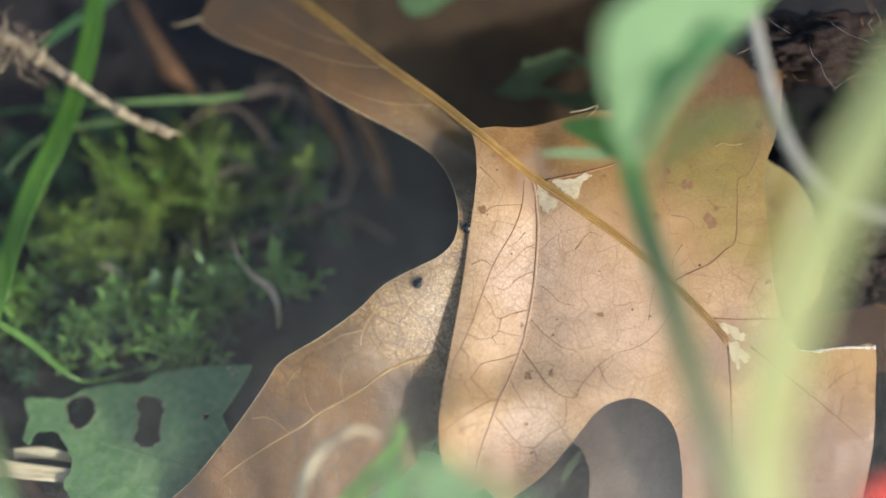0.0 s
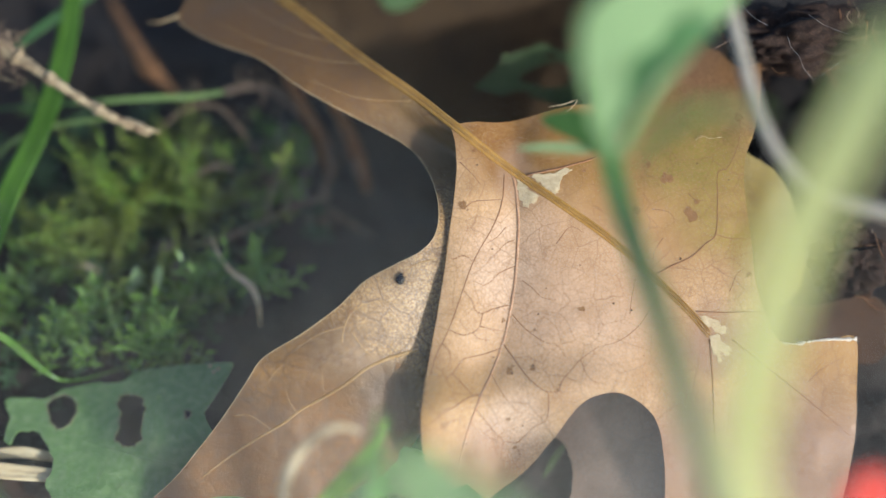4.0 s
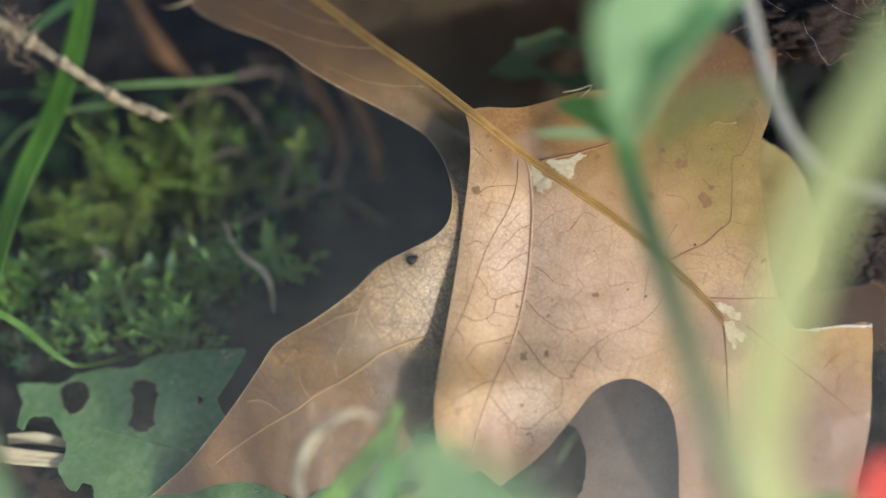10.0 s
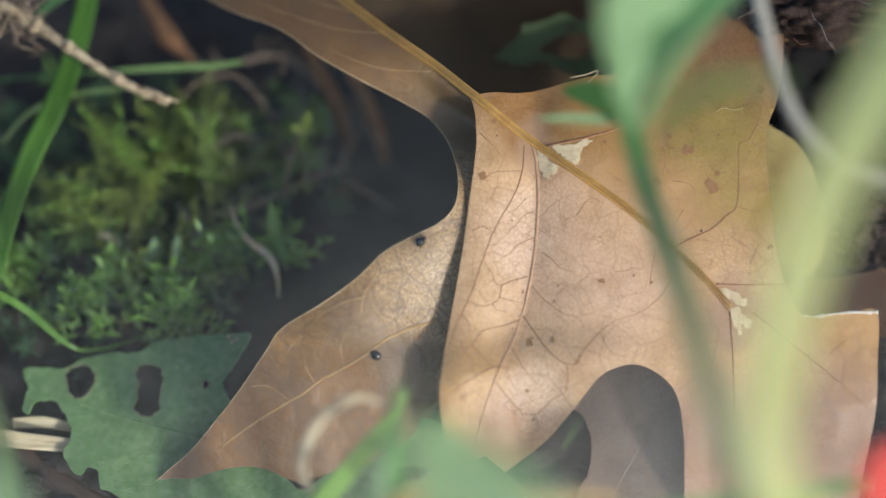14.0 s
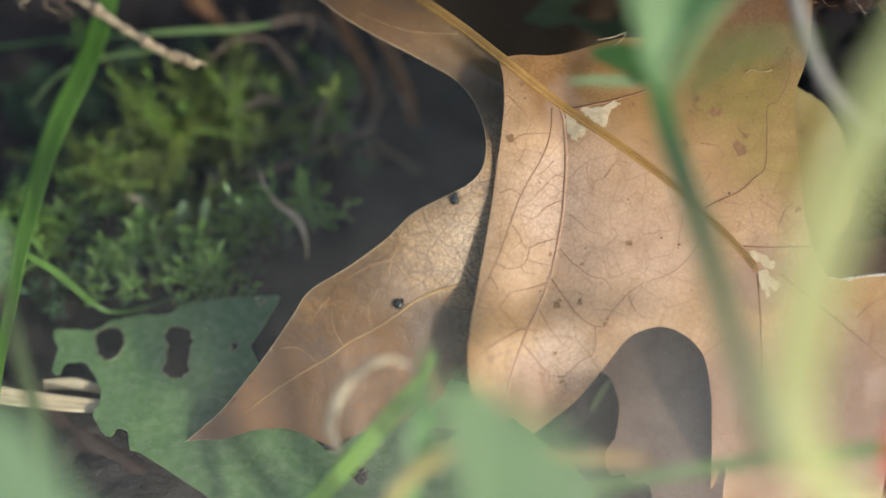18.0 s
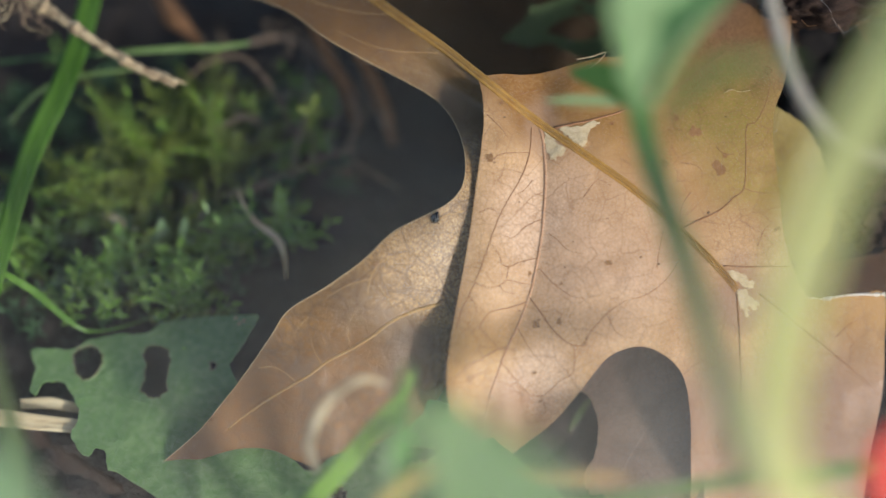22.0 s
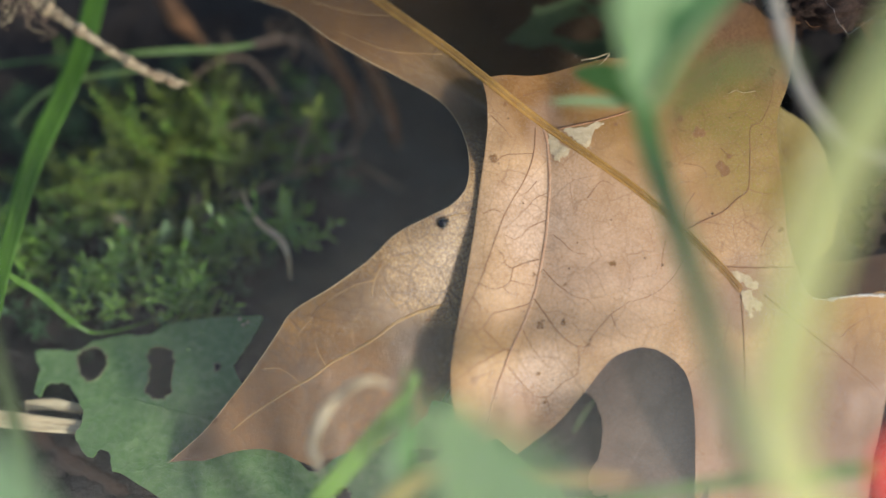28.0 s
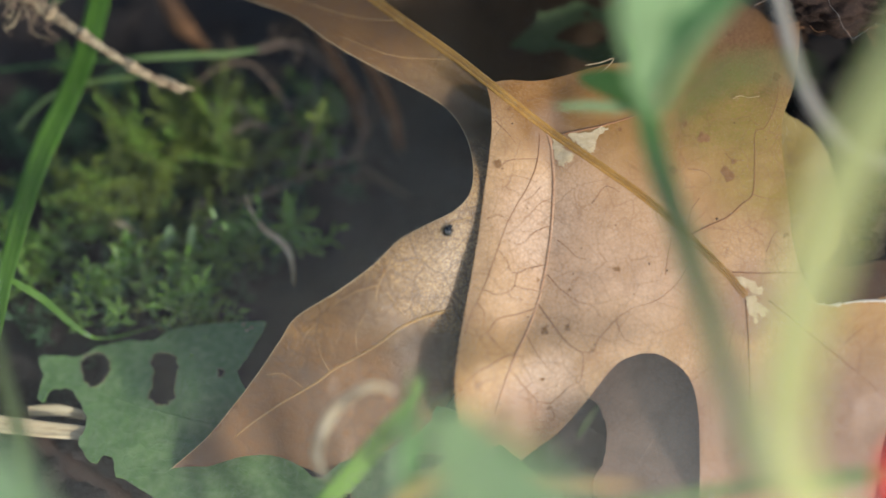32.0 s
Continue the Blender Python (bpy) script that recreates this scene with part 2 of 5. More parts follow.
# brown leaf with the shade under the lobe painted in as near-black
LEAF_SHADED_DEEP = dry_leaf("leaf_shaded_deep", (0.06, 0.03, 0.014), (0.045, 0.022, 0.01), (0.022, 0.011, 0.006), (0.02, 0.01, 0.005), rough=0.6, gloss=0.2)
# brown leaf; the shade behind the oak leaf is put into its colour
LEAF_SHADED_BACK = dry_leaf("leaf_shaded_back", (0.075, 0.045, 0.02), (0.055, 0.034, 0.016), (0.025, 0.014, 0.008), (0.02, 0.012, 0.008), rough=0.6, gloss=0.15)
LEAF_OLIVE = dry_leaf("leaf_olive", (0.26, 0.205, 0.03), (0.20, 0.13, 0.025), (0.10, 0.05, 0.02), (0.08, 0.05, 0.02))
RIB_GROOVE = wood("rib_groove", (0.30, 0.165, 0.045), (0.25, 0.13, 0.035), (0.17, 0.09, 0.03), 0.6, 500)
RIB_GOLD = wood("rib_gold", (0.39, 0.215, 0.05), (0.30, 0.16, 0.035), (0.19, 0.10, 0.035), 0.6, 500)
VEIN_DARK = wood("vein_dark", (0.21, 0.10, 0.045), (0.26, 0.13, 0.06), (0.13, 0.06, 0.028), 0.5, 700)
VEIN_PINK = wood("vein_pink", (0.40, 0.24, 0.14), (0.34, 0.19, 0.105), (0.22, 0.11, 0.055), 0.5, 700)
VEIN_PALE = wood("vein_pale", (0.38, 0.24, 0.10), (0.31, 0.185, 0.07), (0.18, 0.10, 0.045), 0.5, 700)
COTTON = wood("cotton", (0.48, 0.37, 0.21), (0.58, 0.46, 0.28), (0.27, 0.18, 0.10), 0.9, 1300)
TORN_WHITE = wood("torn_white", (0.52, 0.46, 0.37), (0.64, 0.58, 0.49), (0.22, 0.16, 0.10), 0.9, 1600)
LEAF_MARGIN = wood("leaf_margin", (0.42, 0.30, 0.15), (0.50, 0.38, 0.22), (0.25, 0.15, 0.06), 0.6, 600)
SILK = wood("silk", (0.35, 0.34, 0.33), (0.40, 0.39, 0.38), (0.26, 0.25, 0.24), 0.4, 900)
GREEN_LEAF = plant("green_leaf", (0.18, 0.305, 0.095), (0.23, 0.36, 0.12), (0.33, 0.45, 0.19), 0.40, 0.3, 70, crease=True)
SHADED_HALF = plant("shaded_half", (0.13, 0.30, 0.10), (0.16, 0.34, 0.12), (0.20, 0.39, 0.16), 0.45, 0.5, 60)
MOSS_SHADED = plant("moss_shaded", (0.04, 0.09, 0.035), (0.055, 0.115, 0.04), (0.08, 0.14, 0.06), 0.5, 0.2, 70)
GRASS = plant("grass", (0.075, 0.165, 0.016), (0.095, 0.20, 0.02), (0.13, 0.25, 0.035), 0.4, 0.3, 60, True)
DARK_GREEN = plant("dark_green", (0.05, 0.075, 0.018), (0.06, 0.09, 0.022), (0.08, 0.11, 0.035), 0.6, 0.2, 70)
GRASS_DULL = plant("grass_dull", (0.05, 0.11, 0.035), (0.07, 0.14, 0.045), (0.10, 0.18, 0.07), 0.4, 0.3, 60, True)
POINTED = plant("pointed_leaf", (0.06, 0.15, 0.03), (0.085, 0.19, 0.04), (0.11, 0.22, 0.06), 0.45, 0.3, 70)
SLIM_STALK = plant("slim_stalk", (0.44, 0.47, 0.19), (0.48, 0.50, 0.21), (0.52, 0.53, 0.24), 0.45, 0.4, 60, True, ((0.16, 0.34, 0.085), 0.01, 0.05))
GRASS_BRIGHT = plant("grass_bright", (0.32, 0.55, 0.07), (0.36, 0.60, 0.09), (0.42, 0.64, 0.13), 0.4, 0.35, 60, True)
GRASS_PALE = plant("grass_pale", (0.18, 0.27, 0.08), (0.215, 0.31, 0.095), (0.26, 0.35, 0.13), 0.45, 0.4, 60, True)
STALK = plant("stalk", (0.40, 0.405, 0.125), (0.43, 0.43, 0.145), (0.47, 0.46, 0.18), 0.5, 0.2, 60, True, ((0.10, 0.195, 0.08), 0.05, 0.10))
FRESH_LEAF = plant("fresh_leaf", (0.29, 0.44, 0.20), (0.33, 0.48, 0.23), (0.38, 0.52, 0.28), 0.45, 0.4, 60)
TUFT_GREEN = plant("tuft_green", (0.17, 0.38, 0.09), (0.20, 0.43, 0.11), (0.25, 0.47, 0.15), 0.45, 0.4, 60)
MOSS = plant("moss", (0.15, 0.20, 0.025), (0.21, 0.27, 0.035), (0.30, 0.35, 0.07), 0.5, 0.3, 60)
MOSS_FRESH = plant("moss_fresh", (0.15, 0.28, 0.035), (0.20, 0.35, 0.05), (0.29, 0.44, 0.12), 0.42, 0.3, 90)
MOSS_BRIGHT = plant("moss_bright", (0.19, 0.33, 0.035), (0.25, 0.40, 0.05), (0.36, 0.48, 0.11), 0.5, 0.3, 60)
MOSS_PALE = plant("moss_pale", (0.24, 0.36, 0.15), (0.29, 0.42, 0.19), (0.36, 0.48, 0.26), 0.45, 0.3, 120)
PEBBLE = wood("pebble", (0.12, 0.085, 0.08), (0.16, 0.12, 0.11), (0.09, 0.06, 0.055), 0.7, 400)
TWIG = wood("twig", (0.48, 0.38, 0.225), (0.15, 0.095, 0.055), (0.05, 0.032, 0.02), 0.6, 330)
STRAW = wood("straw", (0.55, 0.46, 0.28), (0.42, 0.33, 0.19), (0.20, 0.14, 0.075), 0.6, 500, 9.0)
PALE_STRAW = wood("pale_straw", (0.72, 0.60, 0.38), (0.60, 0.45, 0.25), (0.36, 0.26, 0.14), 0.6, 400)
STEM_RUST = wood("stem_rust", (0.25, 0.125, 0.055), (0.15, 0.075, 0.035), (0.03, 0.018, 0.012), 0.7, 300)
ROOT = wood("root", (0.16, 0.11, 0.07), (0.11, 0.075, 0.05), (0.06, 0.04, 0.03), 0.8, 500)
BARK = wood("bark", (0.065, 0.042, 0.03), (0.045, 0.03, 0.022), (0.11, 0.07, 0.045), 0.8, 300)
ROOT_BROWN = wood("root_brown", (0.26, 0.19, 0.13), (0.17, 0.115, 0.08), (0.09, 0.06, 0.045), 0.8, 500)
LEAF_RIM = wood("leaf_rim", (0.20, 0.22, 0.10), (0.26, 0.22, 0.12), (0.13, 0.12, 0.06), 0.7, 600)
STAIN = wood("stain", (0.26, 0.14, 0.06), (0.20, 0.10, 0.04), (0.31, 0.18, 0.085), 0.8, 1500)
MOULD = wood("mould", (0.13, 0.07, 0.035), (0.08, 0.045, 0.025), (0.17, 0.10, 0.05), 0.8, 900)
ROOT_PALE = wood("root_pale", (0.32, 0.29, 0.24), (0.27, 0.24, 0.19), (0.20, 0.17, 0.13), 0.6, 300)
HAZE_GREY = wood("haze_grey", (0.42, 0.43, 0.40), (0.38, 0.38, 0.35), (0.30, 0.29, 0.26), 0.7, 300)
YELLOWING = wood("yellowing", (0.42, 0.36, 0.09), (0.46, 0.35, 0.10), (0.30, 0.27, 0.07), 0.55, 300)
ORANGE = wood("orange_straw", (0.40, 0.26, 0.09), (0.34, 0.21, 0.07), (0.26, 0.15, 0.05), 0.55, 300)
GAP_SHADE = wood("gap_shade", (0.006, 0.005, 0.005), (0.009, 0.007, 0.006), (0.016, 0.011, 0.009), 0.9, 700)
CLOD = wood("clod", (0.022, 0.012, 0.008), (0.012, 0.007, 0.005), (0.075, 0.042, 0.028), 0.8, 700)
RED = wood("red_petal", (0.55, 0.05, 0.03), (0.48, 0.04, 0.025), (0.36, 0.03, 0.02), 0.5, 200)
BLACK = Nodes("beetle_black").done((0.006, 0.005, 0.005), 0.16, None, 0.6)
SOIL = Nodes("soil")
SOIL = SOIL.done(SOIL.mix(SOIL.ramp(SOIL.noise(700, 5), 0.4, 0.7), (0.034, 0.027, 0.022), (0.058, 0.046, 0.038)), 0.9,
                 SOIL.bump(SOIL.noise(900, 5), 0.8, 0.0008), 0.2)


# ---- shapes ----
def spline(points, steps):
    """A smooth line through the points (Catmull-Rom), open."""
    p = [Vector(q) for q in points]
    p = [2 * p[0] - p[1], *p, 2 * p[-1] - p[-2]]
    line = []
    for a, b, c, d in zip(p, p[1:], p[2:], p[3:]):
        for k in range(steps):
            t = k / steps
            line.append(0.5 * (2 * b + (c - a) * t + (2 * a - 5 * b + 4 * c - d) * t * t + (3 * b - a - 3 * c + d) * t ** 3))
    return [*line, p[-2]]


def ring(points, steps):
    """A smooth closed line through points of the plane."""
    n = len(points)
    line = []
    for i in range(n):
        a, b, c, d = (Vector(points[(i + k - 1) % n]) for k in range(4))
        for k in range(steps):
            t = k / steps
            line.append(0.5 * (2 * b + (c - a) * t + (2 * a - 5 * b + 4 * c - d) * t * t + (3 * b - a - 3 * c + d) * t ** 3))
    return line


def inside(pts, poly):
    """Which of the points (n x 2) lie in the polygon."""
    x, y = pts[:, 0], pts[:, 1]
    hit = np.zeros(len(pts), bool)
    for (ax, ay), (bx, by) in zip(poly, [*poly[1:], poly[0]]):
        cross = (ay > y) != (by > y)
        with np.errstate(divide="ignore", invalid="ignore"):
            hit ^= cross & (x < (bx - ax) * (y - ay) / (by - ay) + ax)
    return hit


def mesh_of(name, verts, faces, material, smooth=True):
    me = bpy.data.meshes.new(name)
    me.from_pydata([tuple(v) for v in verts], [], faces)
    me.materials.append(material)
    if smooth:
        me.polygons.foreach_set("use_smooth", [True] * len(me.polygons))
    me.update()
    return me


def sheet(outline, z_of, step=1.2, holes=(), ragged=0.0, seed=0):
    """A leaf's surface: the outline (mm), filled with small triangles, its z from z_of(x, y)."""
    rng = random.Random(seed)
    edge = [Vector((p[0] + rng.gauss(0, ragged), p[1] + rng.gauss(0, ragged))) for p in outline]
    loops = [edge, *[[Vector(p[:2]) for p in h] for h in holes]]
    flat = [tuple(p) for p in edge]
    lo, hi = np.min(flat, 0), np.max(flat, 0)
    gx, gy = np.meshgrid(np.arange(lo[0], hi[0], step), np.arange(lo[1], hi[1], step * 0.87))
    gx = gx + (np.arange(gx.shape[0])[:, None] % 2) * step / 2
    pts = np.stack([gx.ravel(), gy.ravel()], 1) + np.random.RandomState(seed).uniform(-0.12, 0.12, (gx.size, 2)) * step
    keep = inside(pts, flat)
    for h in loops[1:]:
        keep &= ~inside(pts, [tuple(p) for p in h])
    every, lines = [], []
    for loop in loops:
        start = len(every)
        every += [Vector((p.x, p.y)) for p in loop]
        lines += [(start + i, start + (i + 1) % len(loop)) for i in range(len(loop))]
    every += [Vector(p) for p in pts[keep]]
    verts, _, faces, _, _, _ = mathutils.geometry.delaunay_2d_cdt(every, lines, [], 0, 1e-5)
    mid = np.array([np.mean([verts[i] for i in f], 0) for f in faces])
    ok = inside(mid, flat)
    for h in loops[1:]:
        ok &= ~inside(mid, [tuple(p) for p in h])
    return [(v.x, v.y, z_of(v.x, v.y)) for v in verts], [tuple(f) for f, good in zip(faces, ok) if good]


def tube(points, radii, sides=7, steps=5, knobs=0.0, seed=0):
    """A round, tapering stem through the points; radii at its ends, or at each point."""
    rng = random.Random(seed)
    line = spline(points, steps)
    if len(radii) == 2:
        rad = [radii[0] + (radii[1] - radii[0]) * i / (len(line) - 1) for i in range(len(line))]
    else:
        rad = [float(np.interp(i / (len(line) - 1), np.linspace(0, 1, len(radii)), radii)) for i in range(len(line))]
    verts, faces = [], []
    for i, p in enumerate(line):
        way = (line[min(i + 1, len(line) - 1)] - line[max(i - 1, 0)]).normalized()
        side = way.cross(Vector((0.13, 0.21, 1))).normalized()
        top = side.cross(way)
        r = rad[i] * (1 + rng.uniform(-knobs, knobs))
        for k in range(sides):
            a = 2 * math.pi * k / sides
            verts.append(p + (side * math.cos(a) + top * math.sin(a)) * r * (1 + rng.uniform(-knobs, knobs) * 0.5))
    for i in range(len(line) - 1):
        for k in range(sides):
            a, b = i * sides + k, i * sides + (k + 1) % sides
            faces.append((a, b, b + sides, a + sides))
    faces += [tuple(range(sides))[::-1], tuple(range(len(verts) - sides, len(verts)))]
    return verts, faces


def blade(points, widths, fold=0.25, steps=6, twist=0.0, thick=0.25):
    """A grass blade through the points: a folded strip with a thickness; widths at each point."""
    line = spline(points, steps)
    verts, faces = [], []
    across = (-1, -0.55, 0, 0.55, 1)
    n = len(line)
    for i, p in enumerate(line):
        way = (line[min(i + 1, n - 1)] - line[max(i - 1, 0)]).normalized()
        side = way.cross(Vector((0, 0.12, 1))).normalized()
        face = side.cross(way)
        turn = radians(twist) * (i / (n - 1) - 0.5)
        side, face = side * math.cos(turn) + face * math.sin(turn), face * math.cos(turn) - side * math.sin(turn)
        w = float(np.interp(i / (n - 1), np.linspace(0, 1, len(widths)), widths)) / 2
        for s in (1, -1):
            for a in across:
                verts.append(p + side * a * w + face * (abs(a) * fold * w + s * thick / 2 * (1 - 0.6 * a * a)))
    m = 2 * len(across)
    for i in range(n - 1):
        for k in range(4):
            a, b = i * m + k, i * m + 5 + k
            faces += [(a, a + 1, a + 1 + m, a + m), (b + 1, b, b + m, b + 1 + m)]
        a = i * m
        faces += [(a, a + m, a + m + 5, a + 5), (a + 9, a + 9 + m, a + 4 + m, a + 4)]
    for a, flip in ((0, 1), ((n - 1) * m, -1)):
        faces.append(tuple([*range(a, a + 5), *range(a + 9, a + 4, -1)][::flip]))
    return verts, faces


def place(name, shape, material, base, smooth=True):
    """A top-level mesh, its origin at base (mm)."""
    b = Vector(base)
    ob = new(name, mesh_of(name, [(Vector(v) - b) * MM for v in shape[0]], shape[1], material, smooth))
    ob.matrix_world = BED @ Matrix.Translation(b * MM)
    ob["base"] = [float(v) for v in b]
    return ob


def thing(name, base, label, category, group=""):
    """A top-level Empty at base (mm)."""
    ob = tagged(new(name), label, category, group)
    ob.empty_display_size = 0.005
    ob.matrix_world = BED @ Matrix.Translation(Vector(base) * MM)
    ob["base"] = [float(v) for v in base]
    return ob


def part(name, shape, material, parent, label="", smooth=True):
    """A mesh under a thing or under a part, its shape in the working frame."""
    b = Vector(parent["base"])
    ob = new(name, mesh_of(name, [(Vector(v) - b) * MM for v in shape[0]], shape[1], material, smooth))
    ob.parent = parent
    ob["base"] = parent["base"]
    return tagged(ob, label)


def thicken(ob, mm):
    """Gives a sheet its thickness: a second skin below it and a crisp rim round every edge."""
    me = ob.data
    co = np.array([v.co for v in me.vertices])
    down = co - np.array([v.normal for v in me.vertices]) * mm * MM
    faces = [tuple(p.vertices) for p in me.polygons]
    n = len(co)
    seen = {}
    for f in faces:
        for i, j in zip(f, (*f[1:], f[0])):
            seen[(i, j)] = True
    verts, every = [*map(tuple, co), *map(tuple, down)], [*faces, *[tuple(n + i for i in f[::-1]) for f in faces]]
    for i, j in seen:
        if (j, i) not in seen:
            k = len(verts)
            verts += [tuple(co[i]), tuple(co[j]), tuple(down[j]), tuple(down[i])]
            every.append((k + 3, k + 2, k + 1, k))
    ob.data = mesh_of(me.name, verts, every, me.materials[0])
    bpy.data.meshes.remove(me)
    return ob


def ease(t):
    t = max(0.0, min(1.0, t))
    return t * t * (3 - 2 * t)


def ball(center, radii, subdiv=3):
    bm = bmesh.new()
    bmesh.ops.create_icosphere(bm, subdivisions=subdiv, radius=1)
    shape = ([Vector((v.co.x * radii[0] + center[0], v.co.y * radii[1] + center[1], v.co.z * radii[2] + center[2])) for v in bm.verts], [tuple(v.index for v in f.verts) for f in bm.faces])
    bm.free()
    return shape


# ---- ground ----
def soil_height(x, y):
    """Metres, on level ground."""
    near = max(0.0, 1 - math.hypot(x, y) / 0.5)
    p = Vector((x * 60, y * 60, 0))
    return near * (0.003 * noise.noise(p) + 0.002 * noise.noise(p * 3.1) + 0.0015 * noise.noise(p * 9)) - 0.002


def build_ground():
    n = 150
    u = np.linspace(-1, 1, 2 * n + 1)
    xs = np.sign(u) * (0.28 * np.abs(u) + 80 * np.abs(u) ** 14)
    verts = [(x, y + 0.02, soil_height(x, y + 0.02)) for y in xs for x in xs]
    w = len(xs)
    faces = [(j * w + i, j * w + i + 1, (j + 1) * w + i + 1, (j + 1) * w + i) for j in range(w - 1) for i in range(w - 1)]
    ob = new("ground", mesh_of("ground", verts, faces, SOIL))
    tagged(ob, "dark crumbly woodland soil", "ground", kind="structure")


build_ground()


# ---- the oak leaf ----
def leaf_lean(x, y):
    return -0.13 * y - 0.010 * max(0, y - 4) ** 2


def z_front(x, y):
    """The front half of the blade: a raised strip along its free edge, a valley beside it, the far side bending away."""
    fold = 16.6 - 0.0052 * max(0, 6 - y) ** 2
    z = leaf_lean(x, y) + 1.5 * math.exp(-((x - fold + 9) / 6) ** 2) - 1.3 * math.exp(-abs(x - fold) / 4.5) * (0.15 + 0.85 * ease((y + 28) / 16))
    z += 1.8 * math.exp(-((x - 3) / 9) ** 2) * ease((-18 - y) / 10)
    z += 1.5 * math.sin(x * 0.09 + 0.5) * ease((x - 15) / 15) - 0.0014 * max(0, x - 40) ** 2
    z -= (0.004 + 0.014 * ease((27 - x) / 8)) * max(0, -26 - y) ** 2
    return z + 0.5 * noise.noise(Vector((x * 0.11, y * 0.11, 3))) + 0.15 * noise.noise(Vector((x * 0.4, y * 0.4, 7)))


def z_back(x, y):
    """The other half, folded under along the rib and hanging behind the front half."""
    rib = 0.61 * (5 - x) - 0.79 * (y - 21)      # mm from the rib
    gap = (0.55 + 0.003 * max(0, 10 - y) ** 2 + 5.5 * math.exp(-((y - 17) / 7.5) ** 2)) * ease(rib / 3.5)
    z = leaf_lean(x, y) - gap
    ridge = ((x + 13.5) * 0.9 - (y + 14) * 0.35) / 9.5
    z += 3.6 * math.exp(-ridge * ridge) * ease((16 - y) / 20) * ease((y + 32) / 16) + 0.9 * ease((-15 - x) / 15) * ease((-5 - y) / 15)
    off = max(0.0, rib) * ease((y - 5) / 15)
    z -= 0.020 * off * off
    return z + 0.4 * noise.noise(Vector((x * 0.12, y * 0.12, 13))) + 0.15 * noise.noise(Vector((x * 0.45, y * 0.45, 17)))


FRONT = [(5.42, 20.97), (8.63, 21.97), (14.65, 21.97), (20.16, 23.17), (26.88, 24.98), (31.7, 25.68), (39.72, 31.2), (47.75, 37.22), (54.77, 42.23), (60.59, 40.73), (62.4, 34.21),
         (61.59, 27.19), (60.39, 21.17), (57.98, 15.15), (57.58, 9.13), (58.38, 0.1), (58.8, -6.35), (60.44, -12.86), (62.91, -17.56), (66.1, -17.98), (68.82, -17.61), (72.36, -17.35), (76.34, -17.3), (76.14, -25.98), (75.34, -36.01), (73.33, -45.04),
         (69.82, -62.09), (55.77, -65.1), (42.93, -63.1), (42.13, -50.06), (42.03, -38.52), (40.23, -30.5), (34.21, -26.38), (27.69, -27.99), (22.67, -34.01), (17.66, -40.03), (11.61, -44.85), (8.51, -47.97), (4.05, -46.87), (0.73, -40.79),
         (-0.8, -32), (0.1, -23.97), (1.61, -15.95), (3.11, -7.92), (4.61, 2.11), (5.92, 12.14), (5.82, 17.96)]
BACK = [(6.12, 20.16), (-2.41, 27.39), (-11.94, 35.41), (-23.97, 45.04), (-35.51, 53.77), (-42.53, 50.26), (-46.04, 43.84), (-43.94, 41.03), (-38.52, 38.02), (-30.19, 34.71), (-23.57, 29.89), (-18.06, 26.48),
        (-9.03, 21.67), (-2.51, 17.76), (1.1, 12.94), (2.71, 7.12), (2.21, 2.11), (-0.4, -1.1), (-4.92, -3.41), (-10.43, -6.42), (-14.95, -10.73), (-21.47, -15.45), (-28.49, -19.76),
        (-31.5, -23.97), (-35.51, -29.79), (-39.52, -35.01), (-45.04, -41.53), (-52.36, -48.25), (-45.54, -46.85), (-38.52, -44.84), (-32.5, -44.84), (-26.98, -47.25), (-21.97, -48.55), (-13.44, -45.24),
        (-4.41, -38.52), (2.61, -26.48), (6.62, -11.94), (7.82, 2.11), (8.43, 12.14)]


def vein(leaf, points, r, z_of, material, name="vein"):
    """A raised vein on the blade along points of the plane."""
    r = (max(r[0] * 0.7, 0.1), max(r[1] * 0.7, 0.045))
    line = [(p.x, p.y, z_of(p.x, p.y) - r[0] * 0.25) for p in (Vector(q[:2]) for q in spline([(*q[:2], 0) for q in points], 6))]
    return part(name, tube(line, r, 6, 1), material, leaf)


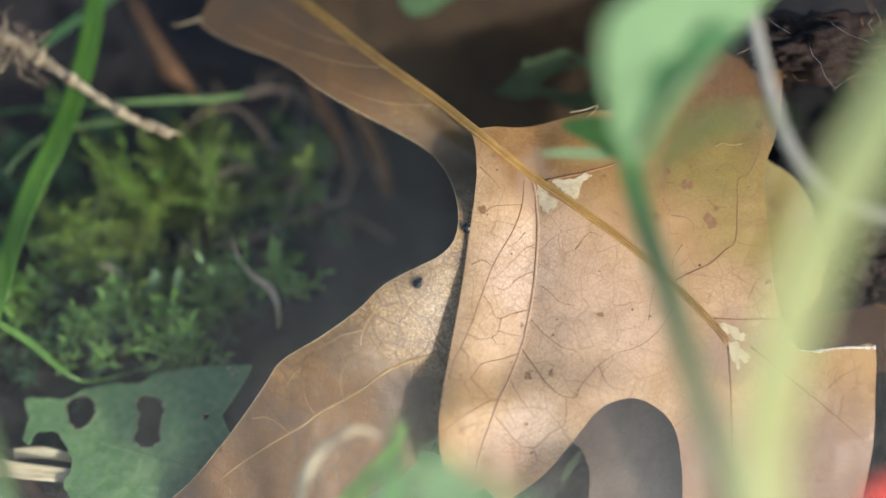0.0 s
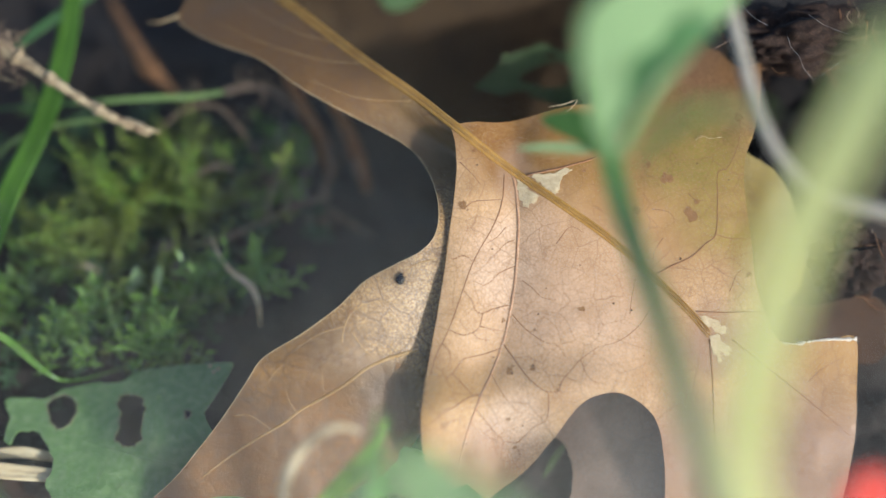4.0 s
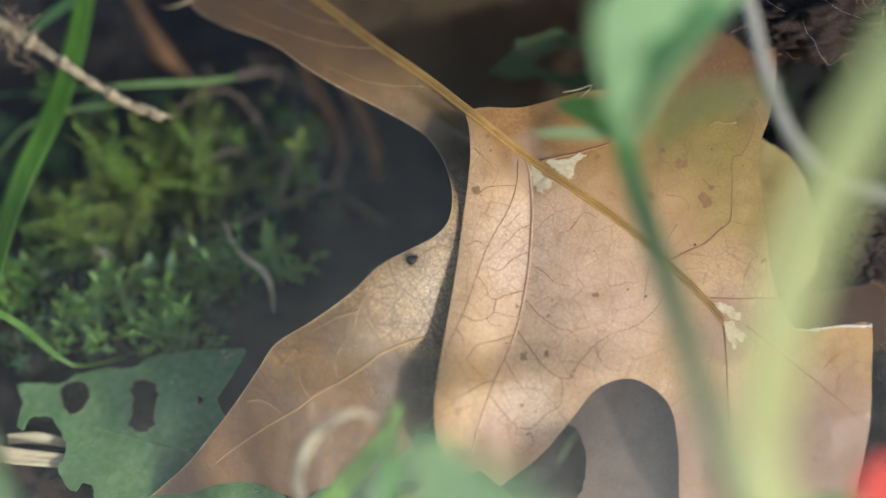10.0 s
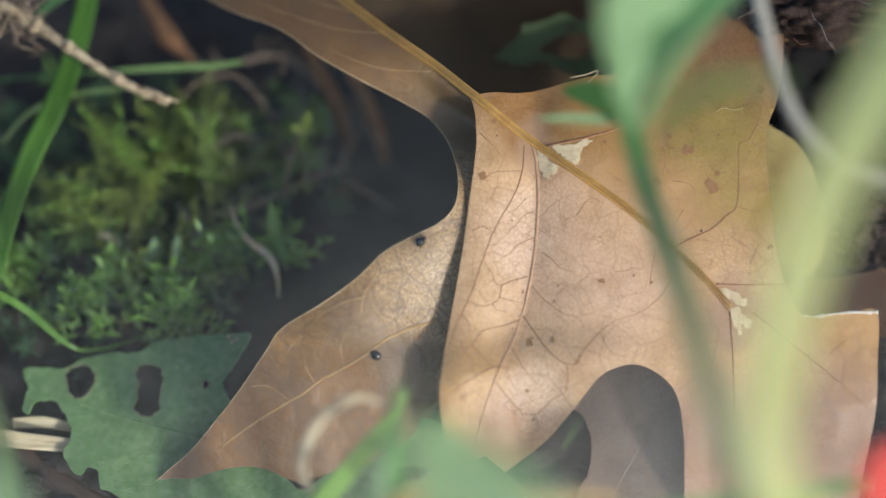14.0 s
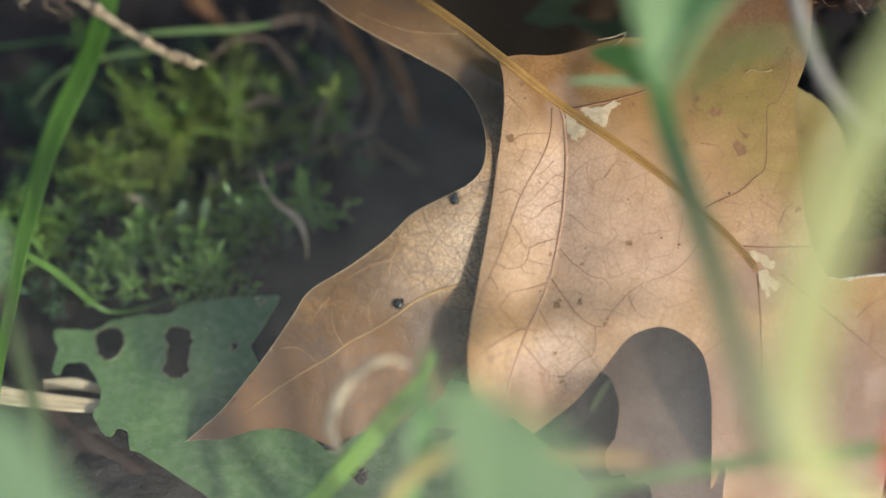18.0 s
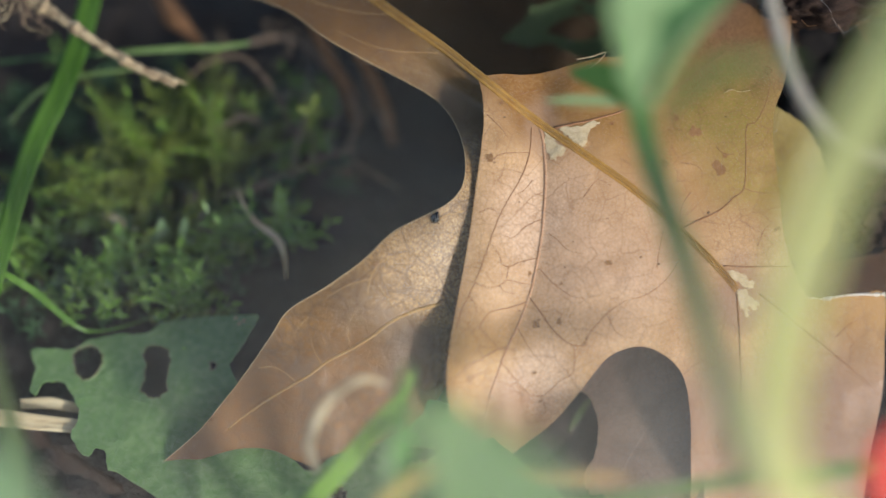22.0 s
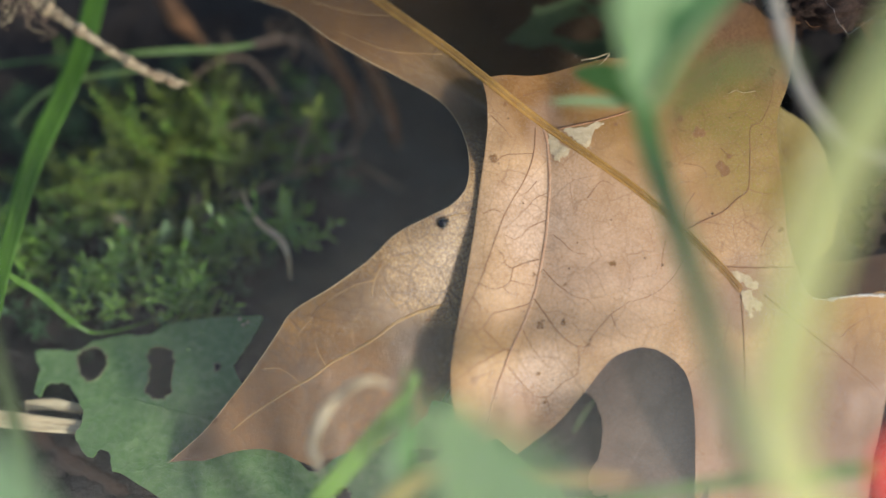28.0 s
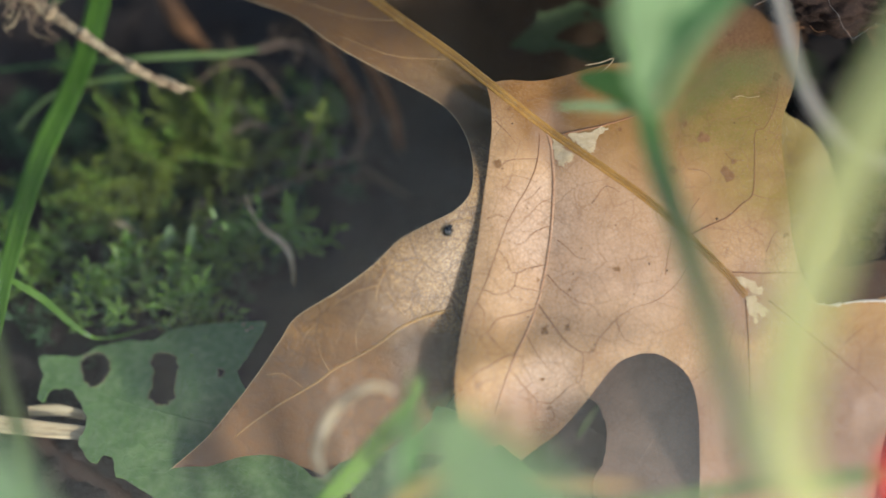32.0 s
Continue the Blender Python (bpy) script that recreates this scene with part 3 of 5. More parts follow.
def build_oak_leaf():
    leaf = thing("oak_leaf", (30, -45, 0), "large dry tan-brown oak leaf with folded lobes leaning on the soil", "leaf")
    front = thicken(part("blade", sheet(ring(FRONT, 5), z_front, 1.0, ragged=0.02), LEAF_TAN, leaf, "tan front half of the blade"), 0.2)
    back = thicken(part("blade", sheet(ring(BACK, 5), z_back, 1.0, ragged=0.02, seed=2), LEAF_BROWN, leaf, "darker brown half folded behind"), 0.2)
    rib = [(-38.52, 56.28), (-23.97, 44.74), (-11.94, 35.01), (-1.4, 27.19), (5.42, 21.57), (14.65, 14.14), (23.67, 7.62), (32.7, 1.1), (40.73, -5.92), (46.75, -11.94), (50.56, -16.45)]
    line = [(p.x, p.y, max(z_front(p.x, p.y), z_back(p.x, p.y) if p.y > 20 else -99) + 0.12) for p in (Vector(q) for q in spline([(*q, 0) for q in rib], 6))]
    for turn in (-0.5, 0.5):
        side = [(x - 0.61 * turn, y - 0.79 * turn, z + 0.14) for x, y, z in line]
        part("rib_ridge", tube(side, (0.5, 0.44, 0.33, 0.23, 0.15, 0.1), 7, 1), RIB_GOLD, leaf)
    part("midrib", tube(line, (0.62, 0.56, 0.46, 0.33, 0.26, 0.2), 10, 1), RIB_GROOVE, leaf, "golden brown midrib")
    for pts, r in (
            (((15.9, 12.6), (16.5, 10.1), (16.8, 6.5), (16.9, 3), (16.6, -2), (16.1, -7), (15.4, -11), (14.3, -15.9), (13.3, -18.9), (11.7, -22.8), (9.7, -26.7), (7.8, -31.6), (6.6, -35.5), (5.7, -39.4)), (0.5, 0.3)),
            (((14.5, 12.4), (14.2, 8.6), (13.4, 5.5), (12, 2.5), (9.9, -0.9), (8.4, -3.9), (6.9, -7.9), (5.5, -11.8), (4.3, -14.8), (3.1, -17.3), (1.9, -19.7), (1.1, -22.6)), (0.2, 0.12)),
            (((7.5, 6.6), (9, 7.6), (11.4, 7.8), (13.9, 7.9)), (0.1, 0.1)),
            (((6.6, 14.7), (9.1, 12.1), (10.2, 10.5)), (0.1, 0.07)),
            (((5, -2.7), (6.9, -2), (8.4, -2.7), (9.2, -3.5)), (0.1, 0.08)),
            (((16.3, -3.9), (13.4, -5.1), (11.9, -6.5), (10.6, -7.2), (8.9, -6.5)), (0.14, 0.08)),
            (((15.7, -10.7), (12.4, -11.4), (10.3, -12.2), (9.1, -11.7), (8.4, -9.9), (6.9, -8)), (0.16, 0.1)),
            (((10.3, -12.2), (9.7, -14.4), (8.6, -15.5), (6.3, -15.9), (4.5, -14.9)), (0.14, 0.1)),
            (((9.7, -14.4), (11.3, -14.9), (14.3, -15.5)), (0.1, 0.08)),
            (((8.6, -15.5), (9.5, -16.6), (11.5, -17)), (0.1, 0.07)),
            (((13.5, -18.4), (10.3, -19.4), (6.8, -20.2), (5.2, -22.2), (3.8, -23.3)), (0.18, 0.1)),
            (((3.1, -17.3), (4.3, -18.7), (4.5, -20.4)), (0.1, 0.07)),
            (((9.9, -26.5), (8.2, -26.6), (6.2, -27.6), (3.2, -29.4), (0.7, -31.4)), (0.2, 0.1)),
            (((4.8, -22.6), (7.2, -25.1), (8.3, -26.5)), (0.1, 0.08)),
            (((17.4, -6.5), (18.9, -7.6), (20.9, -9.5), (23.3, -10)), (0.12, 0.07)),
            (((15.6, -12.5), (17.8, -15), (19.8, -16.5), (21.2, -17.4), (23.4, -18), (24.8, -20)), (0.16, 0.08)),
            (((14, -17.7), (16.2, -20.9), (18.2, -23.6), (20.1, -25.3), (21.6, -26), (23.4, -25.9), (24.3, -23.9), (26.1, -21.9), (27.4, -20.5), (30.7, -18.2)), (0.18, 0.12)),
            (((11.8, -23), (13.2, -25.6), (14.6, -27.6), (15.8, -29)), (0.14, 0.08)),
            (((21.6, -26), (21.7, -28.8), (21.1, -31.1), (19.1, -32.2), (17.1, -34.1), (15.9, -34.9), (13.6, -34.7)), (0.14, 0.12)),
            (((8.8, -28.8), (10.6, -31.1), (12.6, -33.5), (13.6, -34.7), (13.2, -37.8)), (0.14, 0.08)),
            (((15.9, -34.9), (16.5, -36.7), (16.6, -38.1)), (0.12, 0.08)),
            (((13.2, -37.8), (14.6, -38.4), (16.6, -37.9)), (0.1, 0.07)),
            # this vein's width and dark brown paint the fold crease's shadow line
            (((18.5, 12.2), (21.7, 12.9), (24.8, 13.5), (27.3, 14.2), (30.1, 15), (34, 16.6), (38.7, 18.3), (42.4, 20.7), (46.1, 23.3), (49.9, 25.9), (54.9, 30.1)), (0.42, 0.12)),
            (((40, -6.2), (44.1, -4.2), (47.7, -2.5), (50.2, -0.3), (52.1, 1.4), (52.6, 6.8), (52.9, 12.3), (54.7, 13.3), (56.4, 16.4), (57.4, 20), (57.3, 22.6)), (0.26, 0.08)),
            (((52.1, 1.4), (54.3, 0.7), (57.3, 0.5)), (0.12, 0.07)),
            (((40.8, 6), (43.3, 5.6), (44.6, 4.6), (44.7, 2.8)), (0.1, 0.07)),
            (((47.4, 8.8), (48.7, 7.6), (50.9, 7.4)), (0.1, 0.07)),
            (((54.3, -8.8), (55.6, -5.8), (57, -4.7)), (0.12, 0.08)),
            (((36.4, -12.6), (36.9, -9.2), (37.6, -6.2)), (0.1, 0.1)),
            (((48.2, -12.3), (52.5, -12.5), (58.5, -12.4), (62.4, -12.6)), (0.24, 0.14)),
            (((50.5, -17.3), (50.8, -24.2), (50.9, -29.2), (51, -35.1), (51.1, -43.1), (51.2, -53.2)), (0.3, 0.14)),
            (((54.5, -17.3), (59.2, -21.1), (63.1, -24.3), (66.1, -26.8), (69, -29.3), (74.5, -34.2)), (0.28, 0.12)),
            (((67.6, -24.9), (70.2, -22.5), (74.3, -20.5)), (0.12, 0.07)),
            (((23.5, -0.1), (26, 2.9), (28.5, 1.9)), (0.1, 0.06)),
            (((40.9, -10.2), (38.4, -14.2), (34.8, -17.1), (31.2, -18.2)), (0.12, 0.1)),
            (((27.4, -20.5), (29.1, -23.9), (32.1, -25)), (0.1, 0.06)),
            (((42.7, 0.8), (41.1, -1.7), (40.7, -5.7)), (0.1, 0.08)),
            (((14.6, 3), (13, 1.2), (10.7, -0.1)), (0.09, 0.06)),
            (((16.8, 1), (14.5, 0), (13, -1.5)), (0.09, 0.06)),
            (((19.8, 17.2), (22.9, 18.2), (24.8, 16.6)), (0.1, 0.06)),
            (((12.3, 18.2), (15.9, 19.3), (19, 21.3)), (0.12, 0.06))):
        vein(leaf, pts, r, z_front, VEIN_PINK if r[0] > 0.45 else VEIN_DARK)
    for pts, r in (
            (((-1.1, -18.6), (-4.7, -19.5), (-7.2, -20.3), (-10.7, -22), (-13.7, -24.3), (-17.8, -26.8), (-21.9, -29), (-24.9, -31.3), (-27.5, -32.8), (-31, -34.9), (-34.1, -36.9), (-37.2, -39.1), (-39.8, -41.2)), (0.55, 0.25)),
            (((2.5, -2.4), (0.9, -2.8), (-1.6, -3.5), (-3.5, -5.2), (-4.5, -7), (-4.8, -10)), (0.2, 0.12)),
            (((-14.5, -17), (-14.3, -15.2), (-13.2, -12.3), (-11.6, -11), (-9.6, -10.2), (-6.6, -9.9), (-4.6, -10.3), (-2.6, -11.3), (-0.4, -12.9)), (0.2, 0.1)),
            (((-14.1, -14.3), (-17.6, -15.2), (-20.4, -16.7), (-22.5, -18.1)), (0.16, 0.08)),
            (((-25, -21), (-26.6, -22.5), (-28.2, -24.9)), (0.14, 0.07)),
            (((-34, -30.1), (-31.7, -29.9), (-29.7, -30.8), (-27.5, -32.6)), (0.14, 0.1)),
            (((-22.9, -29.6), (-24.3, -26.8), (-24.8, -23.7)), (0.12, 0.06)),
            (((-12.6, -15.4), (-11.1, -17.7), (-9.4, -19.7)), (0.14, 0.1)),
            (((-6.4, -11.7), (-5.1, -13), (-3.9, -14.4), (-2.4, -15.4)), (0.12, 0.07)),
            (((-6.2, -19.8), (-5.8, -17.3), (-5.1, -15.8)), (0.12, 0.07)),
            (((-17.8, -26.8), (-18.1, -22.7), (-16.6, -19.7)), (0.12, 0.07)),
            (((-8.43, 33.2), (-18.46, 34.21), (-30.5, 38.22), (-38.52, 42.23)), (0.18, 0.08)), (((-2, 26), (-12, 27), (-22, 31)), (0.14, 0.07)), (((-14, 37), (-24, 40), (-34, 46)), (0.14, 0.07))):
        vein(leaf, pts, r, z_back, VEIN_PALE)
    # cottony insect mines beside the rib, each a fuzzy cushion with a torn edge
    for k, loop in enumerate((((16.6, 11.6), (17.7, 11.7), (18.6, 9.8), (20.7, 8.6), (19.8, 7.4), (18.6, 6.4), (17.6, 7.2), (17, 9.4)),
                              ((19.7, 12.5), (23.2, 12.7), (26.6, 13.3), (24.9, 11.6), (23.8, 8.9), (22.6, 9.4), (20.7, 10.8)),
                              ((49.2, -12.8), (52, -13.7), (53.8, -15.3), (53.5, -16.4), (51.4, -15.4), (49.8, -14.3)),
                              ((50.5, -16.9), (52, -16.3), (53.3, -17.8), (54.6, -19.2), (53.6, -20.1), (52.5, -19.4), (52, -21.4), (51.1, -19.9)))):
        mid = Vector((sum(p[0] for p in loop), sum(p[1] for p in loop))) / len(loop)
        loop = [tuple(mid.lerp(Vector(p), 0.95)) for p in loop]
        shape = sheet(ring(loop, 5), lambda x, y: z_front(x, y) + 0.12 + 0.1 * noise.noise(Vector((x, y, k))), 0.3, ragged=0.22, seed=k)
        thicken(part("cotton_patch", shape, COTTON, leaf, "cream cottony insect patch"), 0.3)
    line = [(x, y, z_front(x, y) + 0.15) for x, y in ((63.1, -17.9), (65.8, -18.1), (68.3, -17.7), (71.3, -17.4), (76.4, -17.4))]
    part("torn_edge", tube(line, (0.08, 0.2, 0.28, 0.2, 0.3), 7, 8, 0.7), TORN_WHITE, leaf, "white torn edge")
    line = [(x, y, z_front(x, y) + 0.25) for x, y in ((49.2, 18.5), (50.5, 19.1), (52, 18.7), (54.1, 19))]
    part("thread", tube(line, (0.05, 0.04), 5), COTTON, leaf, "white thread")
    for lo, hi in ((6, 16), (16, 27)):
        line = [(p.x, p.y, z_back(p.x, p.y) + 0.08) for p in ring(BACK, 5)[lo * 5:hi * 5 + 1]]
        part("margin", tube(line, (0.06, 0.09, 0.06), 6, 1, 0.25, lo), LEAF_MARGIN, leaf, "thin pale margin")
    rng = random.Random(5)
    for x, y in ((15.65, -21.57), (19.06, -21.47), (15.35, -22.77), (27.89, -11.44), (33.5, -10.73), (37.82, 6.12), (47.55, 5.02), (23.67, -24.78), (42.73, 11.13), (27.69, -3.91), (20.16, -12.44), (12.14, -0.9), (7.82, 6.12), (30.7, -15.95),
                 (38.72, -19.96), (45.74, -2.91), (49.25, 14.14), (12.14, -19.96), (21.67, -7.92), (36.71, -11.94), (9.63, 14.14), (54.77, 11.13), (14.14, -27.99), (17.15, -32)):
        r = rng.uniform(0.1, 0.26)
        dots = ball((x, y, z_front(x, y)), (r, r * rng.uniform(0.6, 1.1), 0.08), 2)
        part("mould_spot", dots, MOULD, leaf)
    for x, y in ((-8.43, -11.94), (-9.43, -15.95), (-13.44, -20.97), (-2.41, -9.93), (-16.45, -19.96), (-6.42, -17.96), (-18.46, -24.98), (-1.4, -15.95), (-23.47, -25.98), (-11.44, -8.93)):
        r = rng.uniform(0.08, 0.18)
        part("mould_spot", ball((x, y, z_back(x, y)), (r, r * rng.uniform(0.6, 1.1), 0.06), 2), MOULD, leaf)
    for z_of, spots in ((z_front, ((15, -22.2, 0.80), (19, -21.9, 0.60), (23.3, -25.6, 0.35), (47.8, 5, 1.30), (38, 5.9, 0.80), (7, 6.9, 0.80), (9.2, 16.7, 0.60), (14, -13.5, 0.50), (57.8, -5.8, 0.60), (27.8, -11.6, 0.60), (19.5, -15.2, 0.40), (14.6, -30.7, 0.40), (40.5, 14, 0.60), (48.9, 7.3, 0.50), (43.5, 11.4, 1.20), (15.6, -35.8, 0.40), (57.3, 22.6, 1.00), (28.8, 13, 0.50))),
                        (z_back, ((-20.3, -40.7, 0.80), (-12.9, -34.3, 0.90), (-4.7, -21.4, 0.60), (-13, -11.7, 0.40), (-17.8, -25.8, 0.50)))):
        for x, y, r in spots:
            edge = [Vector((x + r * rng.uniform(0.45, 1.25) * math.cos(a), y + r * rng.uniform(0.45, 1.25) * math.sin(a))) for a in np.linspace(0, 6.28, 11)[:-1]]
            thicken(part("stain", sheet(ring(edge, 3), lambda x, y: z_of(x, y) + 0.07, 0.25, ragged=0.05), STAIN, leaf, "brown mould stain"), 0.12)
    part("tip", tube([(x, y, z_back(x, y)) for x, y in ((-52.36, 43.03), (-50.76, 42.63), (-48.75, 42.93), (-45.74, 43.94))], (0.05, 0.12, 0.25), 6), LEAF_MARGIN, leaf, "curled bristle tip")
    part("tip", tube([(x, y, z_front(x, y) + 0.4) for x, y in ((22.9, 24.7), (25.7, 25.2), (28.1, 26), (26.9, 24.4), (25, 22.9))], (0.07, 0.09, 0.06, 0.08, 0.04), 6), COTTON, leaf, "pale bristle tip")
    return leaf


build_oak_leaf()


def leaf_thing(name, loop, material, label, rib=None, sides=3, category="leaf", holes=(), step=1.4, ragged=0.08, seed=0, thick=0.25, cup=0.0, vein_material=None, rib_size=1.0):
    """A leaf with its midrib and side veins: the outline's places (mm) give its lie; rib: the numbers of the outline's places at foot and tip."""
    pts = np.array(loop)
    lie = np.linalg.lstsq(np.c_[pts[:, :2], np.ones(len(pts))], pts[:, 2], rcond=None)[0]
    mid = pts.mean(0)

    def z_of(x, y):
        d = ((x - mid[0]) ** 2 + (y - mid[1]) ** 2) * 0.001
        return lie[0] * x + lie[1] * y + lie[2] + cup * d + 0.35 * noise.noise(Vector((x * 0.15, y * 0.15, seed)))

    edge = ring([p[:2] for p in loop], 5)
    foot, tip = rib or (0, len(loop) // 2)
    leaf = thing(name, (*loop[foot][:2], z_of(*loop[foot][:2])), label, category)
    body = thicken(part("blade", sheet(edge, z_of, step, [ring([q[:2] for q in h], 4) for h in holes], ragged, seed), material, leaf), thick)
    a, b = Vector(loop[foot][:2]), Vector(loop[tip][:2])
    bow = Vector((-(b - a).y, (b - a).x)) * 0.06
    line = [a, (a + b) / 2 + bow, a.lerp(b, 0.98)]
    r = max(0.12, min(0.55, (b - a).length * 0.012)) * rib_size
    vein(body, line, (r, r * 0.4), z_of, vein_material or material, "midrib")
    flat = [tuple(p) for p in edge]
    for k in range(sides):
        root = a.lerp(b, 0.15 + 0.65 * k / max(1, sides - 1)) + bow * 0.8
        for s in (-1, 1):
            way = Matrix.Rotation(s * 0.75, 2) @ (b - a).normalized()
            far = 1.0
            while far < 40 and inside(np.array([root + way * (far + 0.6)]), flat)[0]:
                far += 0.5
            if far > 2.5:
                vein(body, [root, root + way * far * 0.5 + (b - a).normalized() * far * 0.05, root + way * (far - 1)], (r * 0.45, r * 0.2), z_of, vein_material or material)
    return leaf


# ---- other fallen leaves ----
leaf_thing("fallen_leaf", [(23.2, -33.8, -14), (25.7, -37.3, -11.7), (26.8, -41.8, -9.8), (25.8, -47.3, -8.7), (23.7, -52.4, -8.3), (24.4, -66.1, -3.9), (41.2, -64.6, 5.3), (44, -54.9, 3.8), (44.9, -39.4, -0.5), (45, -28.6, -3.7), (37.3, -23.8, -9.4), (28.3, -27, -13.2)],
           LEAF_SHADE, "brown fallen leaf in the shade below the oak leaf", (5, 9), 0, seed=5, rib_size=0.35)
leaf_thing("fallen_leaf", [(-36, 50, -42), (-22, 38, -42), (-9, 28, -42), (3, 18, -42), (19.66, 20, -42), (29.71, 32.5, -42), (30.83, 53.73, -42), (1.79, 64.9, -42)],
           LEAF_SHADED_BACK, "brown fallen leaf standing behind the oak leaf, shade painted into its colour", (7, 4), seed=6)
leaf_thing("fallen_leaf", [(53.4, 20.4, -13), (60.1, 16, -13), (64.7, 13.1, -13), (68.3, 6.9, -13), (69.9, -1.4, -13), (68.8, -8.7, -13), (64.7, -11.7, -13), (58.5, -10.7, -13), (53.3, 2.8, -13)],
           LEAF_OLIVE, "olive-yellow fallen leaf behind the oak leaf", (7, 1), seed=7)
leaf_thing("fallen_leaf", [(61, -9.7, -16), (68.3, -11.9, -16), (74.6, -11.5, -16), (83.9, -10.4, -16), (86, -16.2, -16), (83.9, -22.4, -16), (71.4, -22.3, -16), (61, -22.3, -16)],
           LEAF_SHADED_DEEP, "brown fallen leaf below the torn lobe, shade painted into its colour", (7, 2), seed=8)


# ---- the eaten green leaf ----
def z_green(x, y):
    rise = 12 * ease((x + 26) / 50)          # its far end lifts off the ground
    return ground_z(y) + 5.5 + 5 * ease((x + 64) / 22) * ease((y + 42) / 9) + rise + 0.8 * noise.noise(Vector((x * 0.09, y * 0.09, 21))) + 0.25 * noise.noise(Vector((x * 0.5, y * 0.5, 22)))


HOLES = [[(-69.64, -28.85), (-67.92, -27.35), (-64.9, -28.06), (-64.41, -30.65), (-66.04, -33.01), (-68.41, -32.32)],
         [(-56.52, -27.89), (-53.74, -27.19), (-51.21, -28.5), (-51.56, -31.87), (-51.99, -35.3), (-54.29, -36.27), (-56.5, -34.8), (-55.73, -31.86)],
         [(-43.88, -29.91), (-43.17, -29.52), (-42.59, -30.41), (-43.36, -31.4)],
         [(-10.8, -45.9), (-8.9, -45.1), (-7.4, -44.3), (-5.4, -44.1), (-3.9, -44.6), (-2.4, -44), (-2.6, -45.3), (-4.4, -46.3), (-6.9, -46.9), (-8.4, -47.5), (-9.9, -46.5)],
         [(-21.9, -51.9), (-20.5, -50.9), (-19, -51.5), (-18.5, -52.9), (-19.7, -54.2), (-20.8, -53.3)]]
GREEN_EDGE = [(-77.52, -28.03), (-73.68, -27.64), (-69.67, -27.75), (-66.49, -26.05), (-61.61, -25.26), (-56.58, -24.97), (-53.05, -23.06), (-45.2, -21.86), (-35.89, -21.48), (-36.59, -24.12), (-38.67, -27.94), (-39.71, -31.41),
              (-33.78, -38.8), (-26.19, -48.35), (-20.18, -45.35), (-14.1, -40.49), (-8.42, -36.78), (-2.83, -36.13), (2.68, -38.52), (8.1, -42.74), (12.91, -46.29), (17.64, -49.63), (21.25, -55.09), (13.39, -60.44), (-5.89, -63.02), (-25.62, -63.56),
              (-36.32, -62.68), (-46.18, -56.42), (-53.04, -52.31), (-59.65, -48.6), (-61.22, -48.14), (-62.03, -45.33),
              (-63.74, -44.57), (-64.8, -46.07), (-66.97, -44.84), (-68.47, -42.48), (-67.42, -39.13), (-69.08, -35.55), (-71.41, -33.39), (-74.54, -33.38), (-75.51, -35.53), (-77.07, -34.75), (-76.26, -31.31)]


def build_green_leaf():
    leaf = thing("eaten_leaf", (-30, -45, -12), "dull green broad leaf with ragged holes eaten through it", "leaf")
    rng = random.Random(12)
    worn = [[Vector((p.x + rng.gauss(0, 0.16), p.y + rng.gauss(0, 0.16))) for p in ring(h, 5)] for h in HOLES]
    shape = sheet(ring(GREEN_EDGE, 4), z_green, 0.9, worn, 0.12, 9)
    thicken(part("blade", shape, GREEN_LEAF, leaf), 0.3)
    for pts, r in ((((-69.5, -32.5), (-61.9, -35.5), (-53.4, -37.5), (-45, -39.5)), (0.2, 0.3)),
                   (((-60.3, -46.1), (-58.7, -41.4), (-57.3, -38)), (0.14, 0.1)),
                   (((-51.6, -47.1), (-49.8, -44.3), (-48.1, -40)), (0.16, 0.1)),
                   (((-64.2, -33.1), (-64.9, -36.5), (-65.4, -39.4)), (0.12, 0.08)),
                   (((-50.4, -36.6), (-49.2, -31.7), (-48.9, -26.7)), (0.14, 0.08)),
                   (((-58.7, -36.5), (-59.7, -31.6), (-60.6, -27.6)), (0.12, 0.07)),
                   (((-45, -39.5), (-43.3, -34.7), (-44.8, -27.8)), (0.14, 0.08)),
                   (((-18.1, -47.1), (-15.9, -50.7), (-16.4, -54.4)), (0.16, 0.1)),
                   (((-16.6, -41.9), (-15.2, -44.7), (-14.5, -46.9)), (0.2, 0.1)),
                   (((-13, -39.4), (-9.9, -46.6), (-11.8, -54.1)), (0.22, 0.14)),
                   (((-9.9, -40.1), (-9.1, -42.9), (-9.7, -45.7)), (0.3, 0.2)),
                   (((-1.9, -42.4), (0.1, -45.8), (1.2, -48.4)), (0.16, 0.1))):
        vein(leaf, pts, r, z_green, GREEN_LEAF)
    for hole in worn:
        line = [(p.x, p.y, z_green(p.x, p.y) + 0.05) for p in hole]
        part("hole_edge", tube([*line, line[0]], (0.1, 0.13), 6, 1, 0.3), LEAF_RIM, leaf, "dry tan edge of an eaten hole")
    for k, (x, y) in enumerate(((-38.16, -22.6), (-39.67, -22.08), (-38.97, -23.1))):
        part("water_drop", tube([(x, y, z_green(x, y) + 0.1), (x + 0.3, y + 0.2, z_green(x, y) + 0.5)], (0.35, 0.2), 8, 3), COTTON, leaf)


build_green_leaf()


